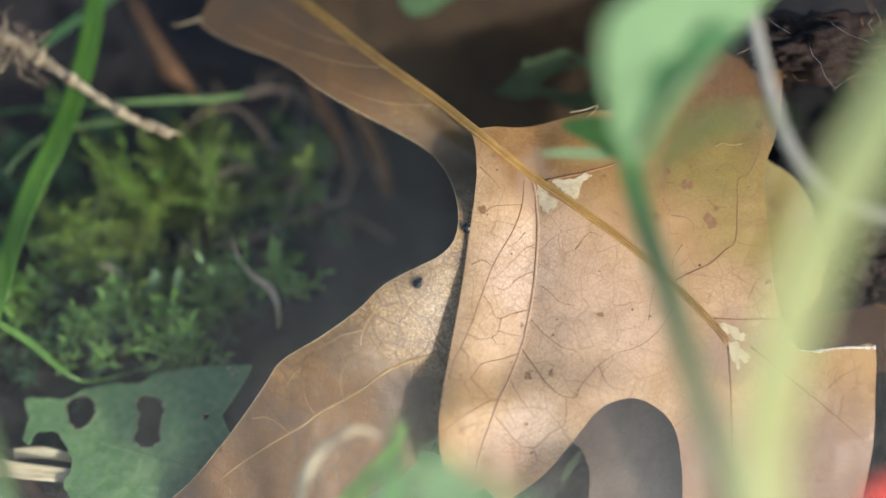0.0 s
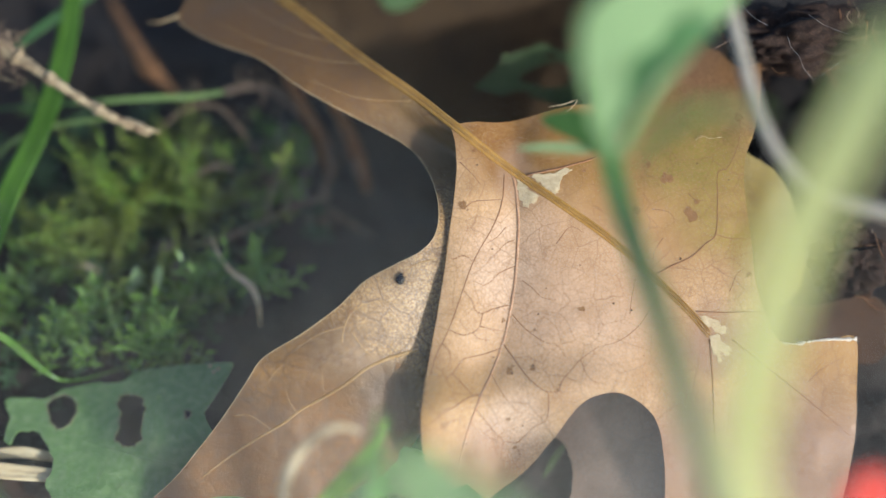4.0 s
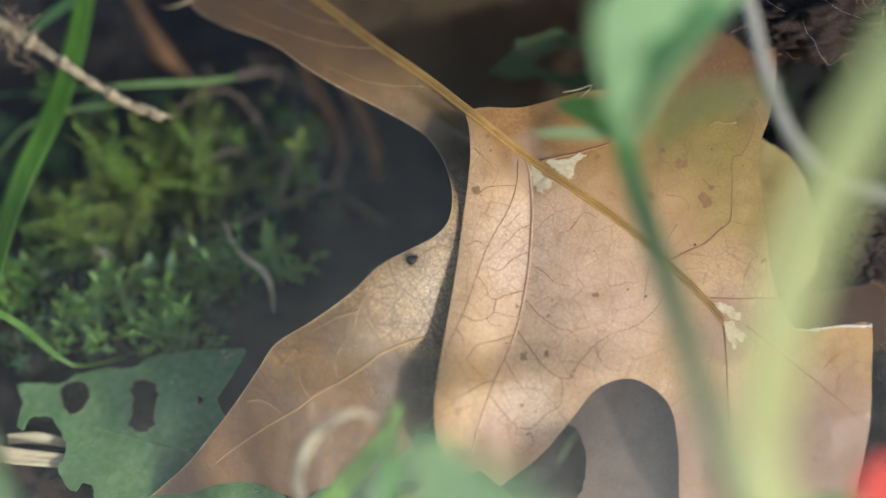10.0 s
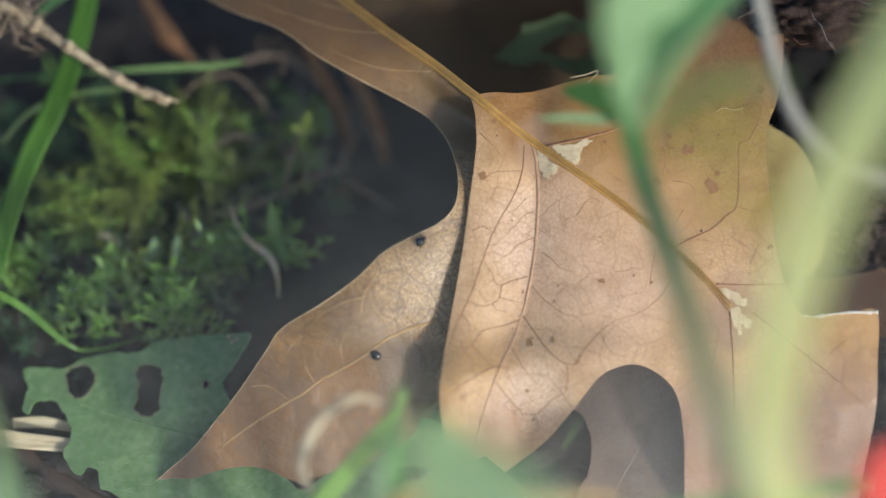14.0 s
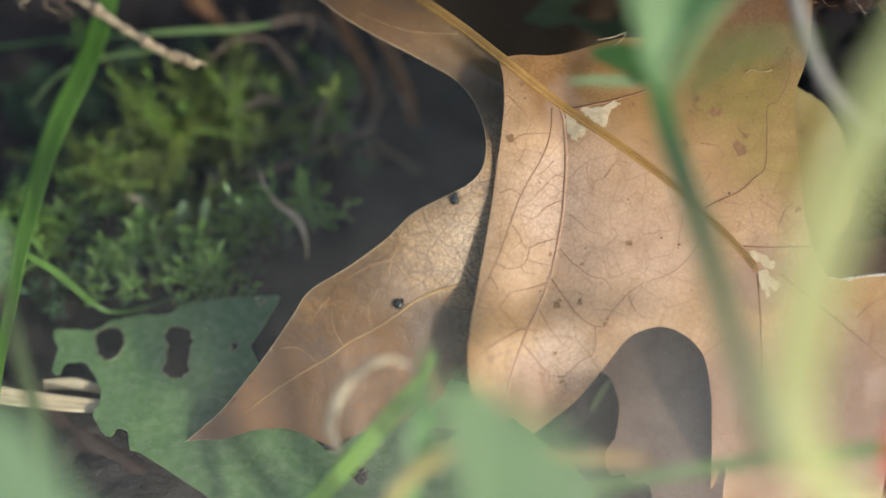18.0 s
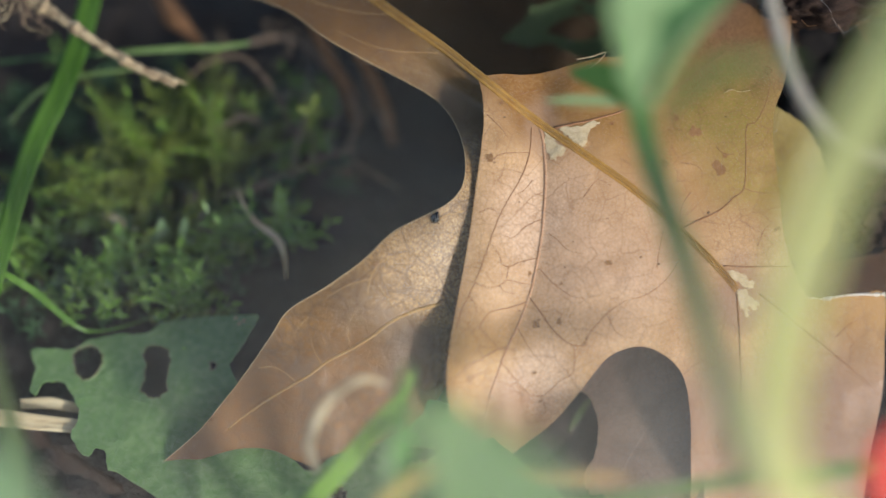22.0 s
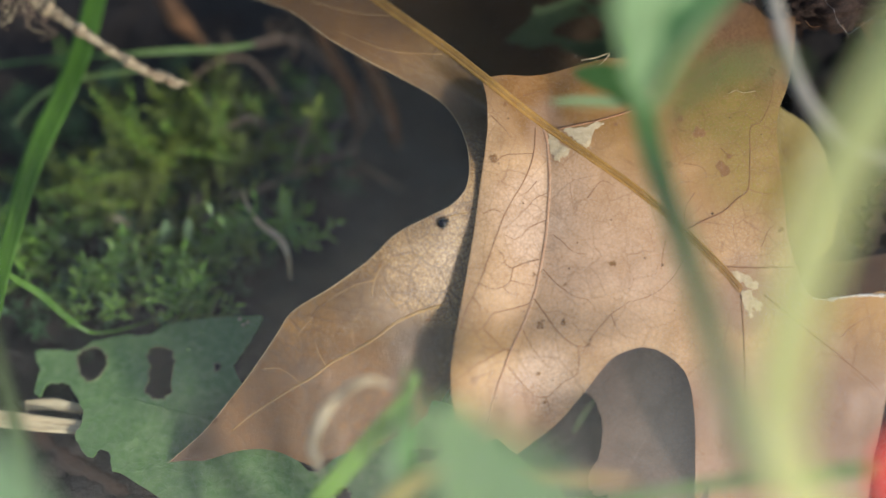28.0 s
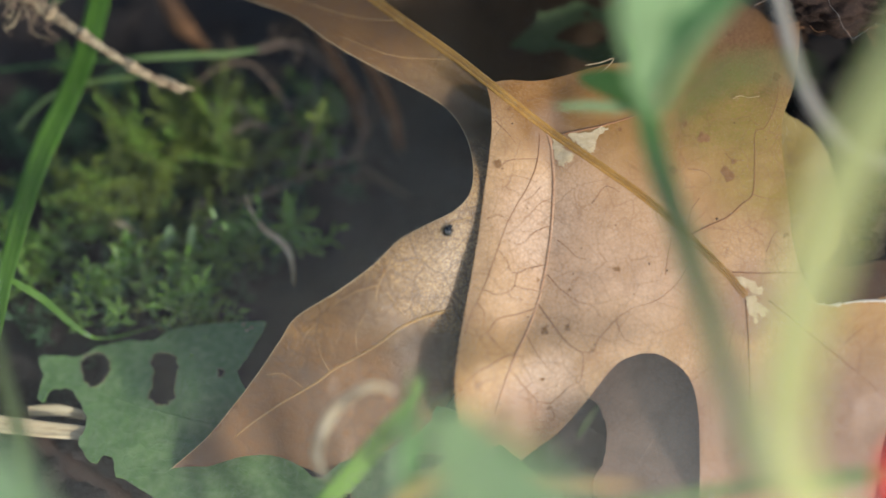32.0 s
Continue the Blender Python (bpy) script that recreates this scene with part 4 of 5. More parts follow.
# ---- moss ----
def leaflet(verts, faces, root, way, out, length, width, cup=0.25):
    """A pointed, keeled moss leaf."""
    side = way.cross(out)
    if side.length < 1e-4:
        return
    side.normalize()
    k = len(verts)
    verts += [root, root + way * length * 0.45 + side * width / 2 + out * cup * width, root + way * length * 0.5, root + way * length * 0.45 - side * width / 2 + out * cup * width,
              root + way * length + out * cup * length * 0.15]
    faces += [(k, k + 1, k + 2), (k, k + 2, k + 3), (k + 1, k + 4, k + 2), (k + 2, k + 4, k + 3)]


def sprig(verts, faces, foot, lean, length, size, rng, broad=0.45):
    """A moss shoot: a bent axis with whorls of leaves that grow denser to its tip."""
    n = max(6, int(length / size * 4.2))
    axis = lean.normalized()
    a = axis.orthogonal().normalized()
    b = axis.cross(a)
    bend = Vector((rng.uniform(-1, 1), rng.uniform(-1, 1), rng.uniform(-0.5, 0.5))) * 0.35
    spin = rng.uniform(0, 6.3)
    tip = foot
    for i in range(n):
        t = (i + 0.5) / n
        p = foot + axis * length * t + bend * length * t * t
        spin += 2.4
        radial = a * math.cos(spin) + b * math.sin(spin)
        rise = 0.35 + 0.9 * t ** 3 + rng.uniform(-0.15, 0.15)
        way = (radial + axis * rise).normalized()
        out = (axis - way * axis.dot(way)).normalized()
        leaflet(verts, faces, p, way, out, size * rng.uniform(0.75, 1.15) * (0.75 + 0.35 * math.sin(3.1 * t)), size * broad)
        tip = p
    k = len(verts)
    s = size * 0.05
    verts += [foot - a * s, foot + a * s, tip + a * s, tip - a * s]
    faces.append((k, k + 1, k + 2, k + 3))


CLUMPS = ([(-62.8, 11.7, 7, 4), (-57.4, 6.2, 6, 4), (-45.3, 11.5, 6, 6), (-42, 6.6, 5, 3), (-47.4, 15.9, 5, 3), (-72.8, -1.4, 9, 5), (-64, -0.9, 8, 3), (-53.2, -9.2, 8, 4)], [(-54.3, -11.4, 7, 4), (-60.9, -15.7, 7, 4), (-47.7, -14.7, 6, 5), (-67.5, -17.8, 8, 4), (-41.1, -11.5, 4, 3), (-51.1, -22.4, 8, 3), (-32.3, -7.2, 4, 4), (-75.1, -10.1, 8, 5), (-82.9, -15.5, 8, 5), (-26.6, 15.7, 3, 4), (-86.1, -8.9, 6, 6)])


def build_moss():
    """Clumps of feathery moss, thinning out over a dark mat."""
    rng = random.Random(11)
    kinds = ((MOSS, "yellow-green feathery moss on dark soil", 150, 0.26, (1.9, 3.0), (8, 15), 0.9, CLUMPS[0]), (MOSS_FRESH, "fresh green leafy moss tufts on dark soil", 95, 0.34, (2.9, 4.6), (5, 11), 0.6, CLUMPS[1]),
             # darker copy of the moss: deep shade is put into its colour
             (MOSS_SHADED, "dull green moss mat, its deep shade painted dark", 190, 0.28, (2.4, 3.8), (5, 10), 0.7, ()))
    for material, label, count, broad, sizes, lengths, sprawl, clumps in kinds:
        verts, faces, made, tries = [], [], 0, 0
        while made < count and tries < 9000:
            tries += 1
            if clumps and rng.random() < 0.92:
                cx, cy, rx, ry = clumps[rng.randrange(len(clumps))]
                x, y = rng.gauss(cx, rx * 0.6), rng.gauss(cy, ry * 0.6)
            else:
                x, y = rng.uniform(-92, -12), rng.uniform(-24, 30)
                edge = -19 - 20 * ease((y - 6) / 22) if y > 0 else -21 + y * 0.6
                if x > edge - abs(rng.gauss(0, 7)) or rng.random() < ease((y - 6) / 22) * 0.9:
                    continue
            foot = Vector((x, y, ground_z(y) + rng.uniform(-2, 4) + (3 if clumps else -1)))
            lean = UP + Vector((rng.gauss(0, sprawl), rng.gauss(0, sprawl), rng.gauss(0, 0.4)))
            sprig(verts, faces, foot, lean, rng.uniform(*lengths), rng.uniform(*sizes), rng, broad)
            made += 1
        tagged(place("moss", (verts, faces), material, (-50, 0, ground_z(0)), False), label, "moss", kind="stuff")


build_moss()


def build_shoots():
    """Single feathery shoots that lie on top of the moss."""
    rng = random.Random(21)
    for foot, way, length in (((-55.6, 5.9, -33), (-0.80, 0.59, 0.16), 19.3), ((-52.9, 4.8, -33), (-0.90, 0.38, 0.22), 13.4), ((-56.1, 9.4, -33), (-0.85, 0.47, 0.26), 11.6), ((-40.3, 5.5, -33), (-0.92, 0.28, 0.28), 10.6),
                              ((-41.9, 9.3, -33), (-0.64, 0.72, 0.27), 11.2), ((-46.8, 9.3, -33), (0.25, 0.90, 0.36), 8.3), ((-52.8, 11, -33), (-0.61, 0.45, 0.65), 4.6), ((-36.4, 14.2, -33), (-0.53, 0.66, 0.54), 5.6),
                              ((-61.3, 4, -31), (-0.91, -0.35, 0.22), 13.8), ((-60.3, -2.5, -31), (-0.98, 0.01, 0.20), 15.0), ((-52.8, -11.3, -31), (-0.78, 0.38, 0.49), 6.1), ((-46.3, -11.3, -31), (-0.89, -0.14, 0.43), 6.9),
                              ((-58.3, -18.9, -31), (-0.31, 0.85, 0.42), 7.1), ((-52.9, -20, -31), (-0.40, 0.81, 0.43), 6.9), ((-62.7, -22.1, -31), (-0.55, 0.76, 0.34), 8.8), ((-37.6, -12.5, -31), (-0.54, 0.51, 0.67), 4.5),
                              ((-75.7, -17.6, -31), (-0.81, 0.51, 0.30), 9.9), ((-80, -11.1, -31), (-0.68, 0.65, 0.35), 8.6), ((-44.2, -20.1, -31), (-0.75, 0.55, 0.37), 8.2), ((-71.5, -24.2, -31), (-0.66, 0.62, 0.41), 7.3)):
        foot = Vector(foot) + UP * 3
        shoot = thing("moss_shoot", foot, "yellow-green feathery moss shoot on the moss carpet", "moss", "moss shoots")
        axis = Vector(way).normalized()
        part("stem", tube([foot, Vector(foot) + axis * length], (0.25, 0.15), 5, 3), MOSS, shoot)
        verts, faces = [], []
        sprig(verts, faces, Vector(foot), axis, length, rng.uniform(2.0, 2.8), rng, 0.34)
        sprig(verts, faces, Vector(foot) + axis * length * 0.3, axis + Vector((axis.y, -axis.x, 0)) * 0.7, length * 0.5, 2.2, rng, 0.34)
        part("leaves", (verts, faces), MOSS_BRIGHT, shoot, "", False)


build_shoots()


# ---- seedlings among the moss ----
def seedling(foot, leaves, label):
    """A small plant: a stem and a few pointed leaves (way, length, width)."""
    plant_ob = thing("seedling", foot, label, "seedling", "seedlings in the moss")
    top = Vector(foot) + UP * 5
    part("stem", tube([foot, Vector(foot) + UP * 2.5 + Vector((0.4, 0, 0)), top], (0.35, 0.25), 6, 4), MOSS_FRESH, plant_ob)
    for way, length, width in leaves:
        d = Vector(way).normalized()
        side = d.cross(Vector((0, -0.2, 1))).normalized()
        out = side.cross(d)
        verts, faces = [], []
        for i in range(9):
            t = i / 8
            w = width * 0.34 * math.sin(math.pi * min(1, t * 0.96 + 0.04) ** 0.8)
            p = top + d * length * t + out * (1.2 * t * t)
            verts += [p - side * w + out * w * 0.3, p, p + side * w + out * w * 0.3]
            if i:
                a = 3 * i
                faces += [(a - 3, a - 2, a + 1, a), (a - 2, a - 1, a + 2, a + 1)]
        thicken(part("leaf", (verts, faces), MOSS_PALE if "pale" in label else MOSS if "yellow" in label else MOSS_FRESH, plant_ob), 0.15)


seedling((-54.7, -10.4, -31.0), (((0.1, 1, 0.3), 4.4, 3.2), ((-0.8, -0.2, 0.3), 3.0, 1.6)), "pale green seedling with one upright oval leaf")
seedling((-50.8, -10.9, -31.0), (((0.2, 1, 0.3), 5.4, 2.4), ((0.9, 0.1, 0.3), 3.0, 1.4)), "pale green seedling with one slender upright leaf")
seedling((-31.4, -7.1, -28.0), (((-0.1, 1, 0.2), 7.5, 3.6), ((1, -0.1, 0.2), 6.5, 1.3), ((-0.9, 0.1, 0.3), 4.5, 1.3), ((0.35, -1, 0.3), 5.0, 1.4), ((0.7, -0.8, 0.3), 5.5, 1.2)), "green seedling with pointed leaves in the moss")
seedling((-26.4, 13.1, -36.0), (((0.25, 1, 0.2), 5.0, 2.6), ((-0.8, 0.5, 0.3), 3.6, 2.2), ((0.9, 0.2, 0.3), 3.5, 2.0), ((-0.2, -0.9, 0.3), 4.0, 1.8)), "yellow-green seedling at the edge of the moss")
seedling((-76.01, -11.39, -34), (((-0.2, 1, 0.4), 4.5, 2.4), ((0.6, 0.6, 0.4), 3.5, 2.0)), "pale green seedling with two oval leaves")
seedling((-52.49, -18.33, -30), (((0.9, 0.3, 0.3), 4.5, 1.6), ((-0.9, 0.4, 0.3), 4.5, 1.6), ((0.3, 1, 0.4), 4.0, 1.6), ((-0.4, -0.8, 0.5), 4.0, 1.5), ((0.6, -0.6, 0.5), 4.0, 1.5)), "fresh green leafy rosette in the moss")
seedling((-64.74, -15.15, -32), (((0.9, 0.5, 0.3), 4.0, 1.5), ((-0.9, 0.2, 0.3), 4.0, 1.5), ((0.1, 1, 0.4), 4.0, 1.5), ((0.2, -1, 0.5), 3.5, 1.4)), "fresh green leafy rosette in the moss")
seedling((-68.25, 13.45, -40), (((0.8, -0.55, 0.2), 11, 2.6), ((0.9, -0.2, 0.2), 8, 2.0), ((0.5, -0.9, 0.2), 7, 2.0)), "yellow-green feathery shoot lying over the moss")


# ---- twigs, roots and straws ----
def stem(name, points, radii, material, label, category, knobs=0.06, sides=7, group=""):
    return tagged(place(name, tube(points, radii, sides, 6, knobs, len(label)), material, points[0]), label, category, group)


def grass(name, points, widths, material, label, fold=0.25, twist=0.0, group="", category="grass"):
    """A blade with its midrib, rooted at the first point."""
    tuft = thing(name, points[0], label, category, group)
    leaf = part("blade", blade(points, widths, fold, 7, twist), material, tuft)
    keel = [Vector(p) + Vector((0, 0, -0.05)) for p in points]
    part("midrib", tube(keel, [0.07 * w + 0.06 for w in widths], 6, 7), material, leaf)
    return tuft


def build_twig():
    twig = thing("twig", (-88.02, 43.05, -24), "pale brown jointed twig with hairy rootlets across the moss", "twig")
    line = [(-88.02, 43.05, -24), (-81.2, 39.43, -22), (-75.88, 36.03, -22), (-69.33, 31.59, -21), (-61.91, 26.61, -21), (-55.48, 23.27, -22), (-49.35, 21.68, -24)]
    part("shaft", tube(line, (1.2, 1.4, 1.1, 0.85, 0.8, 0.95, 0.12), 9, 8, 0.2, 4), TWIG, twig)
    for p, r in (((-75.88, 36.03, -22), 1.8), ((-69.54, 31.7, -21), 1.45), ((-60.64, 25.97, -21), 1.3), ((-53.1, 22.45, -22.5), 1.2)):
        q = Vector(p)
        way = Vector((0.78, -0.6, 0))
        part("node", tube([q - way * 2.2, q, q + way * 2.2], (r * 0.35, r, r * 0.35), 9, 5, 0.15, int(r * 10)), TWIG, twig)
    rng = random.Random(3)
    for k in range(40):
        p = Vector((-84.38, 40.92, -22)).lerp(Vector((-75.35, 35.71, -22)), rng.random())
        d = Vector((rng.uniform(-0.8, 0.4), rng.choice((-1, -1, 1)) * rng.uniform(0.4, 1), rng.uniform(-0.3, 0.6)))
        q = p + d * rng.uniform(3, 6)
        part("rootlet", tube([p, (p + q) / 2 + Vector((rng.gauss(0, 1), rng.gauss(0, 1), 0)), q, q + Vector((rng.gauss(0, 1.5), d.y * 1.5, 0))], (0.24, 0.07), 5, 3, 0.1, k), ROOT_BROWN if k % 3 else TWIG, twig)


build_twig()
stem("dry_twig", ((-65.47, 53.99, -62), (-60.15, 44.48, -55), (-55.11, 36.55, -50), (-49.75, 31.28, -48)), (0.7, 1.3, 2.2, 0.8), STEM_RUST, "rusty brown dry twig in the shade", "stem")
stem("dry_twig", ((-27.68, 35.68, -40), (-24.02, 28.17, -44), (-20.29, 21.08, -48), (-18.53, 13.84, -52)), (0.8, 1.1, 1.3, 0.6), STEM_RUST, "rusty brown dry twig below the leaf", "stem")
stem("dry_twig", ((-20.45, 32.35, -40), (-16.16, 25.37, -44), (-13.15, 18.25, -48), (-11.33, 10.41, -52)), (0.8, 1.1, 1.3, 0.5), STEM_RUST, "rusty brown dry twig below the leaf", "stem")
stem("root", ((-51.1, 23.3, -38), (-46.6, 26.8, -38), (-40.6, 27.6, -38), (-36.7, 24.3, -38), (-34, 20.4, -38), (-31.8, 16, -38), (-29.1, 10.5, -38)), (0.3, 0.36, 0.32, 0.3, 0.2), ROOT, "thin brown root over the moss", "root", 0.15)
stem("root", ((-44.9, 0.6, -35), (-39.4, 1.4, -35), (-34.5, 3.3, -35), (-29.5, 5.4, -35), (-24.6, 7.9, -35), (-18, 9.4, -35)), (0.25, 0.5, 0.5, 0.4, 0.25), ROOT_BROWN, "thin brown root over the moss", "root", 0.15)
stem("root", ((-27.9, 15.9, -37), (-29.3, 12, -37), (-30.2, 8, -37), (-30.7, 4.9, -37)), (0.35, 0.5, 0.3), ROOT_BROWN, "thin brown root over the moss", "root", 0.15)
stem("root", ((-19.3, 20.5, -42), (-18.2, 16, -42), (-19.4, 11, -42), (-22.8, 8, -42)), (0.4, 0.4, 0.25), ROOT_BROWN, "thin brown root over the moss", "root", 0.15)
stem("root", ((-47.8, 13.3, -37), (-43.4, 14.4, -37), (-40, 16, -37), (-36.7, 14.8, -37)), (0.3, 0.5, 0.3), ROOT_BROWN, "thin brown root over the moss", "root", 0.15)
stem("root", ((-39.6, 30.9, -46), (-32.9, 32, -46), (-27.3, 29.1, -46), (-23.9, 25.2, -46)), (0.6, 0.6, 0.4), ROOT_BROWN, "thin brown root over the moss", "root", 0.15)


def build_tangle():
    rng = random.Random(17)
    knot = thing("root_tangle", (-36.54, 26.05, -46), "tangle of thin brown roots behind the moss", "root")
    for k in range(8):
        a = Vector((-43.66, 29.86, -44)) + Vector((rng.uniform(0, 18), rng.uniform(-9, 3), rng.uniform(-4, 4)))
        d = Vector((rng.gauss(0.6, 0.8), rng.gauss(-0.3, 0.7), rng.gauss(0, 0.3))).normalized() * rng.uniform(6, 14)
        bend = Vector((rng.gauss(0, 2), rng.gauss(0, 2), rng.gauss(0, 1)))
        part("rootlet", tube([a, a + d * 0.35 + bend, a + d * 0.7 - bend * 0.4, a + d], (rng.uniform(0.12, 0.22), 0.08), 6, 4, 0.15, k), ROOT, knot)


build_tangle()
fine = random.Random(29)
for k in range(16):
    start = Vector((-29.06, 16.62, -36)) + Vector((fine.uniform(-14, 13), fine.uniform(-14, 12), 0))
    start.z = ground_z(start.y) + fine.uniform(5, 9)
    go = Vector((fine.gauss(0.3, 0.8), fine.gauss(0, 0.9), fine.gauss(0, 0.25))).normalized() * fine.uniform(6, 15)
    sway = Vector((fine.gauss(0, 1.5), fine.gauss(0, 1.5), fine.gauss(0, 0.6)))
    stem("root", (start, start + go * 0.35 + sway, start + go * 0.7 - sway * 0.5, start + go), (fine.uniform(0.14, 0.3), 0.2, 0.08), ROOT_BROWN if k % 3 else ROOT_PALE, "hair-thin brown root over the moss", "root", 0.15, group="fine roots")
grass("dry_straw", ((-40.1, 1.8, -25), (-38.7, -1.6, -25), (-36.5, -4.6, -25), (-33.7, -6.7, -25), (-32.2, -8.5, -25), (-31.3, -11.3, -25), (-31, -15.1, -25)), (0.2, 0.6, 0.9, 1.2, 1.3, 0.6, 0.15), PALE_STRAW, "curled pale tan straw in the moss", 0.3, 50, category="straw")
grass("dry_straw", ((-66.1, -3.1, -30), (-64, -3.6, -30), (-61.8, -5, -30), (-60, -6, -30)), (0.3, 1.0, 0.8, 0.3), PALE_STRAW, "short pale straw deep in the moss", 0.3, 30, category="straw")
grass("dry_straw", ((-91.68, -37.66, -10), (-85.25, -39.13, -9), (-77, -40.29, -9), (-67.72, -41.34, -9)), (3.4, 3.3, 3.0, 2.6), STRAW, "flat straw-coloured dry stalk beside the eaten leaf", 0.35, 20, category="straw")
grass("dry_straw", ((-78.82, -37.57, -13), (-73.51, -37.33, -12.5), (-68.1, -38.39, -12.5)), (1.8, 2.2, 1.6), STRAW, "short dry stalk beside the eaten leaf", 0.3, 10, category="straw")
grass("grass_shoot", ((21, -52.1, -14), (20.4, -46.9, -14), (20.2, -42.7, -14), (19.6, -38.5, -14)), (0.8, 1.3, 1.3, 0.5), DARK_GREEN, "small dull green shoot in the dark gap", 0.3)
grass("grass_shoot", ((21.6, -43.1, -13), (23.1, -40.5, -13), (24.9, -37.9, -13), (25.8, -36.8, -13)), (0.4, 1.4, 1.2, 0.3), DARK_GREEN, "small dull green shoot in the dark gap", 0.3)
stem("bark_stick", ((-82.81, -38.38, -17), (-73.68, -45.83, -13), (-62.66, -52.61, -9), (-47.78, -61.81, -5)), (1.6, 2.2, 2.4, 2.0), BARK, "dark brown bark stick on the soil", "stick", 0.1)
grass("creeper", ((-84, -12.1, -12), (-79.6, -14.7, -13), (-75.7, -17.4, -14), (-71.7, -21.2, -15), (-68.3, -23.9, -16), (-66, -24.6, -18), (-61.6, -24, -20), (-55.2, -21.8, -24), (-50.3, -17.7, -28)), (1.0, 1.4, 1.5, 1.3, 0.8, 0.5, 0.4, 0.25, 0.15), GRASS, "thin green creeping stem over the moss", 0.4, 40, category="stem")
stem("pale_root", ((47.01, 48.37, 34), (49.89, 35.41, 36), (52.03, 25.29, 38), (54.67, 16.64, 40), (58.96, 10.08, 41), (64.56, 6.49, 42), (75.66, 3.62, 44)), (1.2, 1.25, 1.2, 1.15, 1.1, 1.1, 1.1), ROOT_PALE,
     "pale grey bare stem arching over the leaf", "stem", 0.03)
stem("tendril", ((-10.4, -30.3, 32), (-13.6, -29.3, 32), (-16.8, -30.5, 32), (-20.1, -33.2, 32), (-22.3, -36.9, 32), (-23.1, -40.6, 32), (-21.8, -44.3, 32)), (0.3, 0.5, 0.65, 0.8, 0.85, 0.8, 0.5), PALE_STRAW, "pale curled dry tendril", "tendril", 0.03)

# ---- grass ----
grass("grass_shoot", ((-84.5, -41.9, 4), (-84, -32.3, 0), (-83.2, -22.6, -6), (-82.5, -13.6, -11), (-81.1, -4.9, -15), (-79.3, 4, -19), (-76.8, 12.3, -23), (-73.2, 21.2, -27), (-70.2, 31.1, -31), (-68.2, 43.6, -36), (-67.3, 59.7, -42)),
      (1.8, 2.0, 2.3, 2.9, 3.6, 4.2, 4.6, 4.6, 4.5, 4.2, 3.0), GRASS, "broad fresh green grass blade", 0.3, 25)
grass("grass_shoot", ((-68.5, -60.7, 34), (-68.1, -47.2, 38), (-68.4, -37.7, 42), (-69.7, -31.3, 44), (-70.9, -24.9, 46), (-72.9, -16.1, 46), (-75.3, -7.3, 46)), (2.6, 2.6, 2.4, 2.2, 2.0, 1.6, 0.6), DARK_GREEN, "dull green grass blade close up, out of focus", 0.3)
grass("grass_shoot", ((-93.1, 25.8, -36), (-79.9, 27.3, -36), (-66.7, 28.2, -36)), (0.4, 0.6, 0.7), GRASS_DULL, "thin dull green grass blade behind the twig", 0.3)
grass("grass_shoot", ((-67.3, 27.9, -33), (-60.8, 28.3, -33), (-52, 28.8, -33), (-44.4, 29, -33), (-38.3, 29.8, -33)), (0.6, 1.0, 1.3, 1.2, 0.9), GRASS_PALE, "thin pale green grass blade", 0.3)
grass("grass_shoot", ((-84.2, 14.4, -32), (-81.4, 18.2, -32), (-77, 21.5, -32), (-70.4, 23.6, -32), (-60.1, 24.9, -32)), (0.4, 0.7, 0.9, 0.9, 0.5), GRASS_PALE, "thin pale green grass blade", 0.3)
grass("grass_shoot", ((-78.52, 37.2, -30), (-73.82, 42.28, -34), (-67.92, 47.12, -38), (-61.88, 52.61, -42)), (1.2, 2.0, 2.2, 2.0), GRASS_DULL, "thin green grass blade", 0.3)
grass("grass_shoot", ((-33.8, -64.1, 16), (-25.7, -53.4, 20), (-18.7, -45.3, 24), (-12.9, -38.4, 27), (-8.4, -33.2, 29), (-6.1, -28.5, 30)), (2.8, 3.0, 3.2, 3.3, 2.6, 0.8), GRASS_BRIGHT, "bright green grass blade pointing up", 0.2)
grass("grass_shoot", ((-15.8, -54.6, 50), (-10.4, -46.5, 52), (-5.6, -42.8, 54), (-0.4, -40, 56)), (2.0, 2.6, 2.4, 1.0), YELLOWING, "yellowing grass blade out of focus", 0.2)
grass("dry_straw", ((6.93, -40.42, 52), (12.95, -41.81, 52), (18.97, -42.6, 52), (27.56, -43.23, 52)), (1.6, 2.0, 1.8, 1.0), ORANGE, "orange dry straw lying across", 0.2, category="straw")
grass("grass_shoot", ((7.06, -48.22, 46), (21.97, -47.37, 46), (39.47, -44.76, 46), (55.2, -43.04, 46), (69.15, -41.75, 46)), (1.5, 2.2, 2.2, 2.4, 2.4), GRASS_PALE, "pale green grass blade lying across", 0.2)
grass("stalk", ((57.53, -54.25, 100), (45.53, -40.13, 106), (40.75, -33.88, 110), (39.59, -26.63, 112), (40.86, -13.89, 116), (45.2, 0.44, 118), (50.9, 12.48, 120), (57.2, 24.93, 122)),
      (5.4, 5.6, 6.0, 6.4, 6.8, 7.0, 7.0, 7.0), STALK, "thick pale yellow-green grass stalk close up", 0.35, category="grass")
grass("grass_shoot", ((39.07, -38.55, 96), (37.76, -31.58, 92), (35.21, -19.44, 82), (32.83, -7.29, 68), (30.26, 5.26, 52), (28.64, 16, 44), (26.93, 26.04, 40)), (3.6, 3.6, 3.6, 3.6, 3.6, 3.4, 2.6), SLIM_STALK,
      "slender green leaf stalk crossing the oak leaf", 0.3)

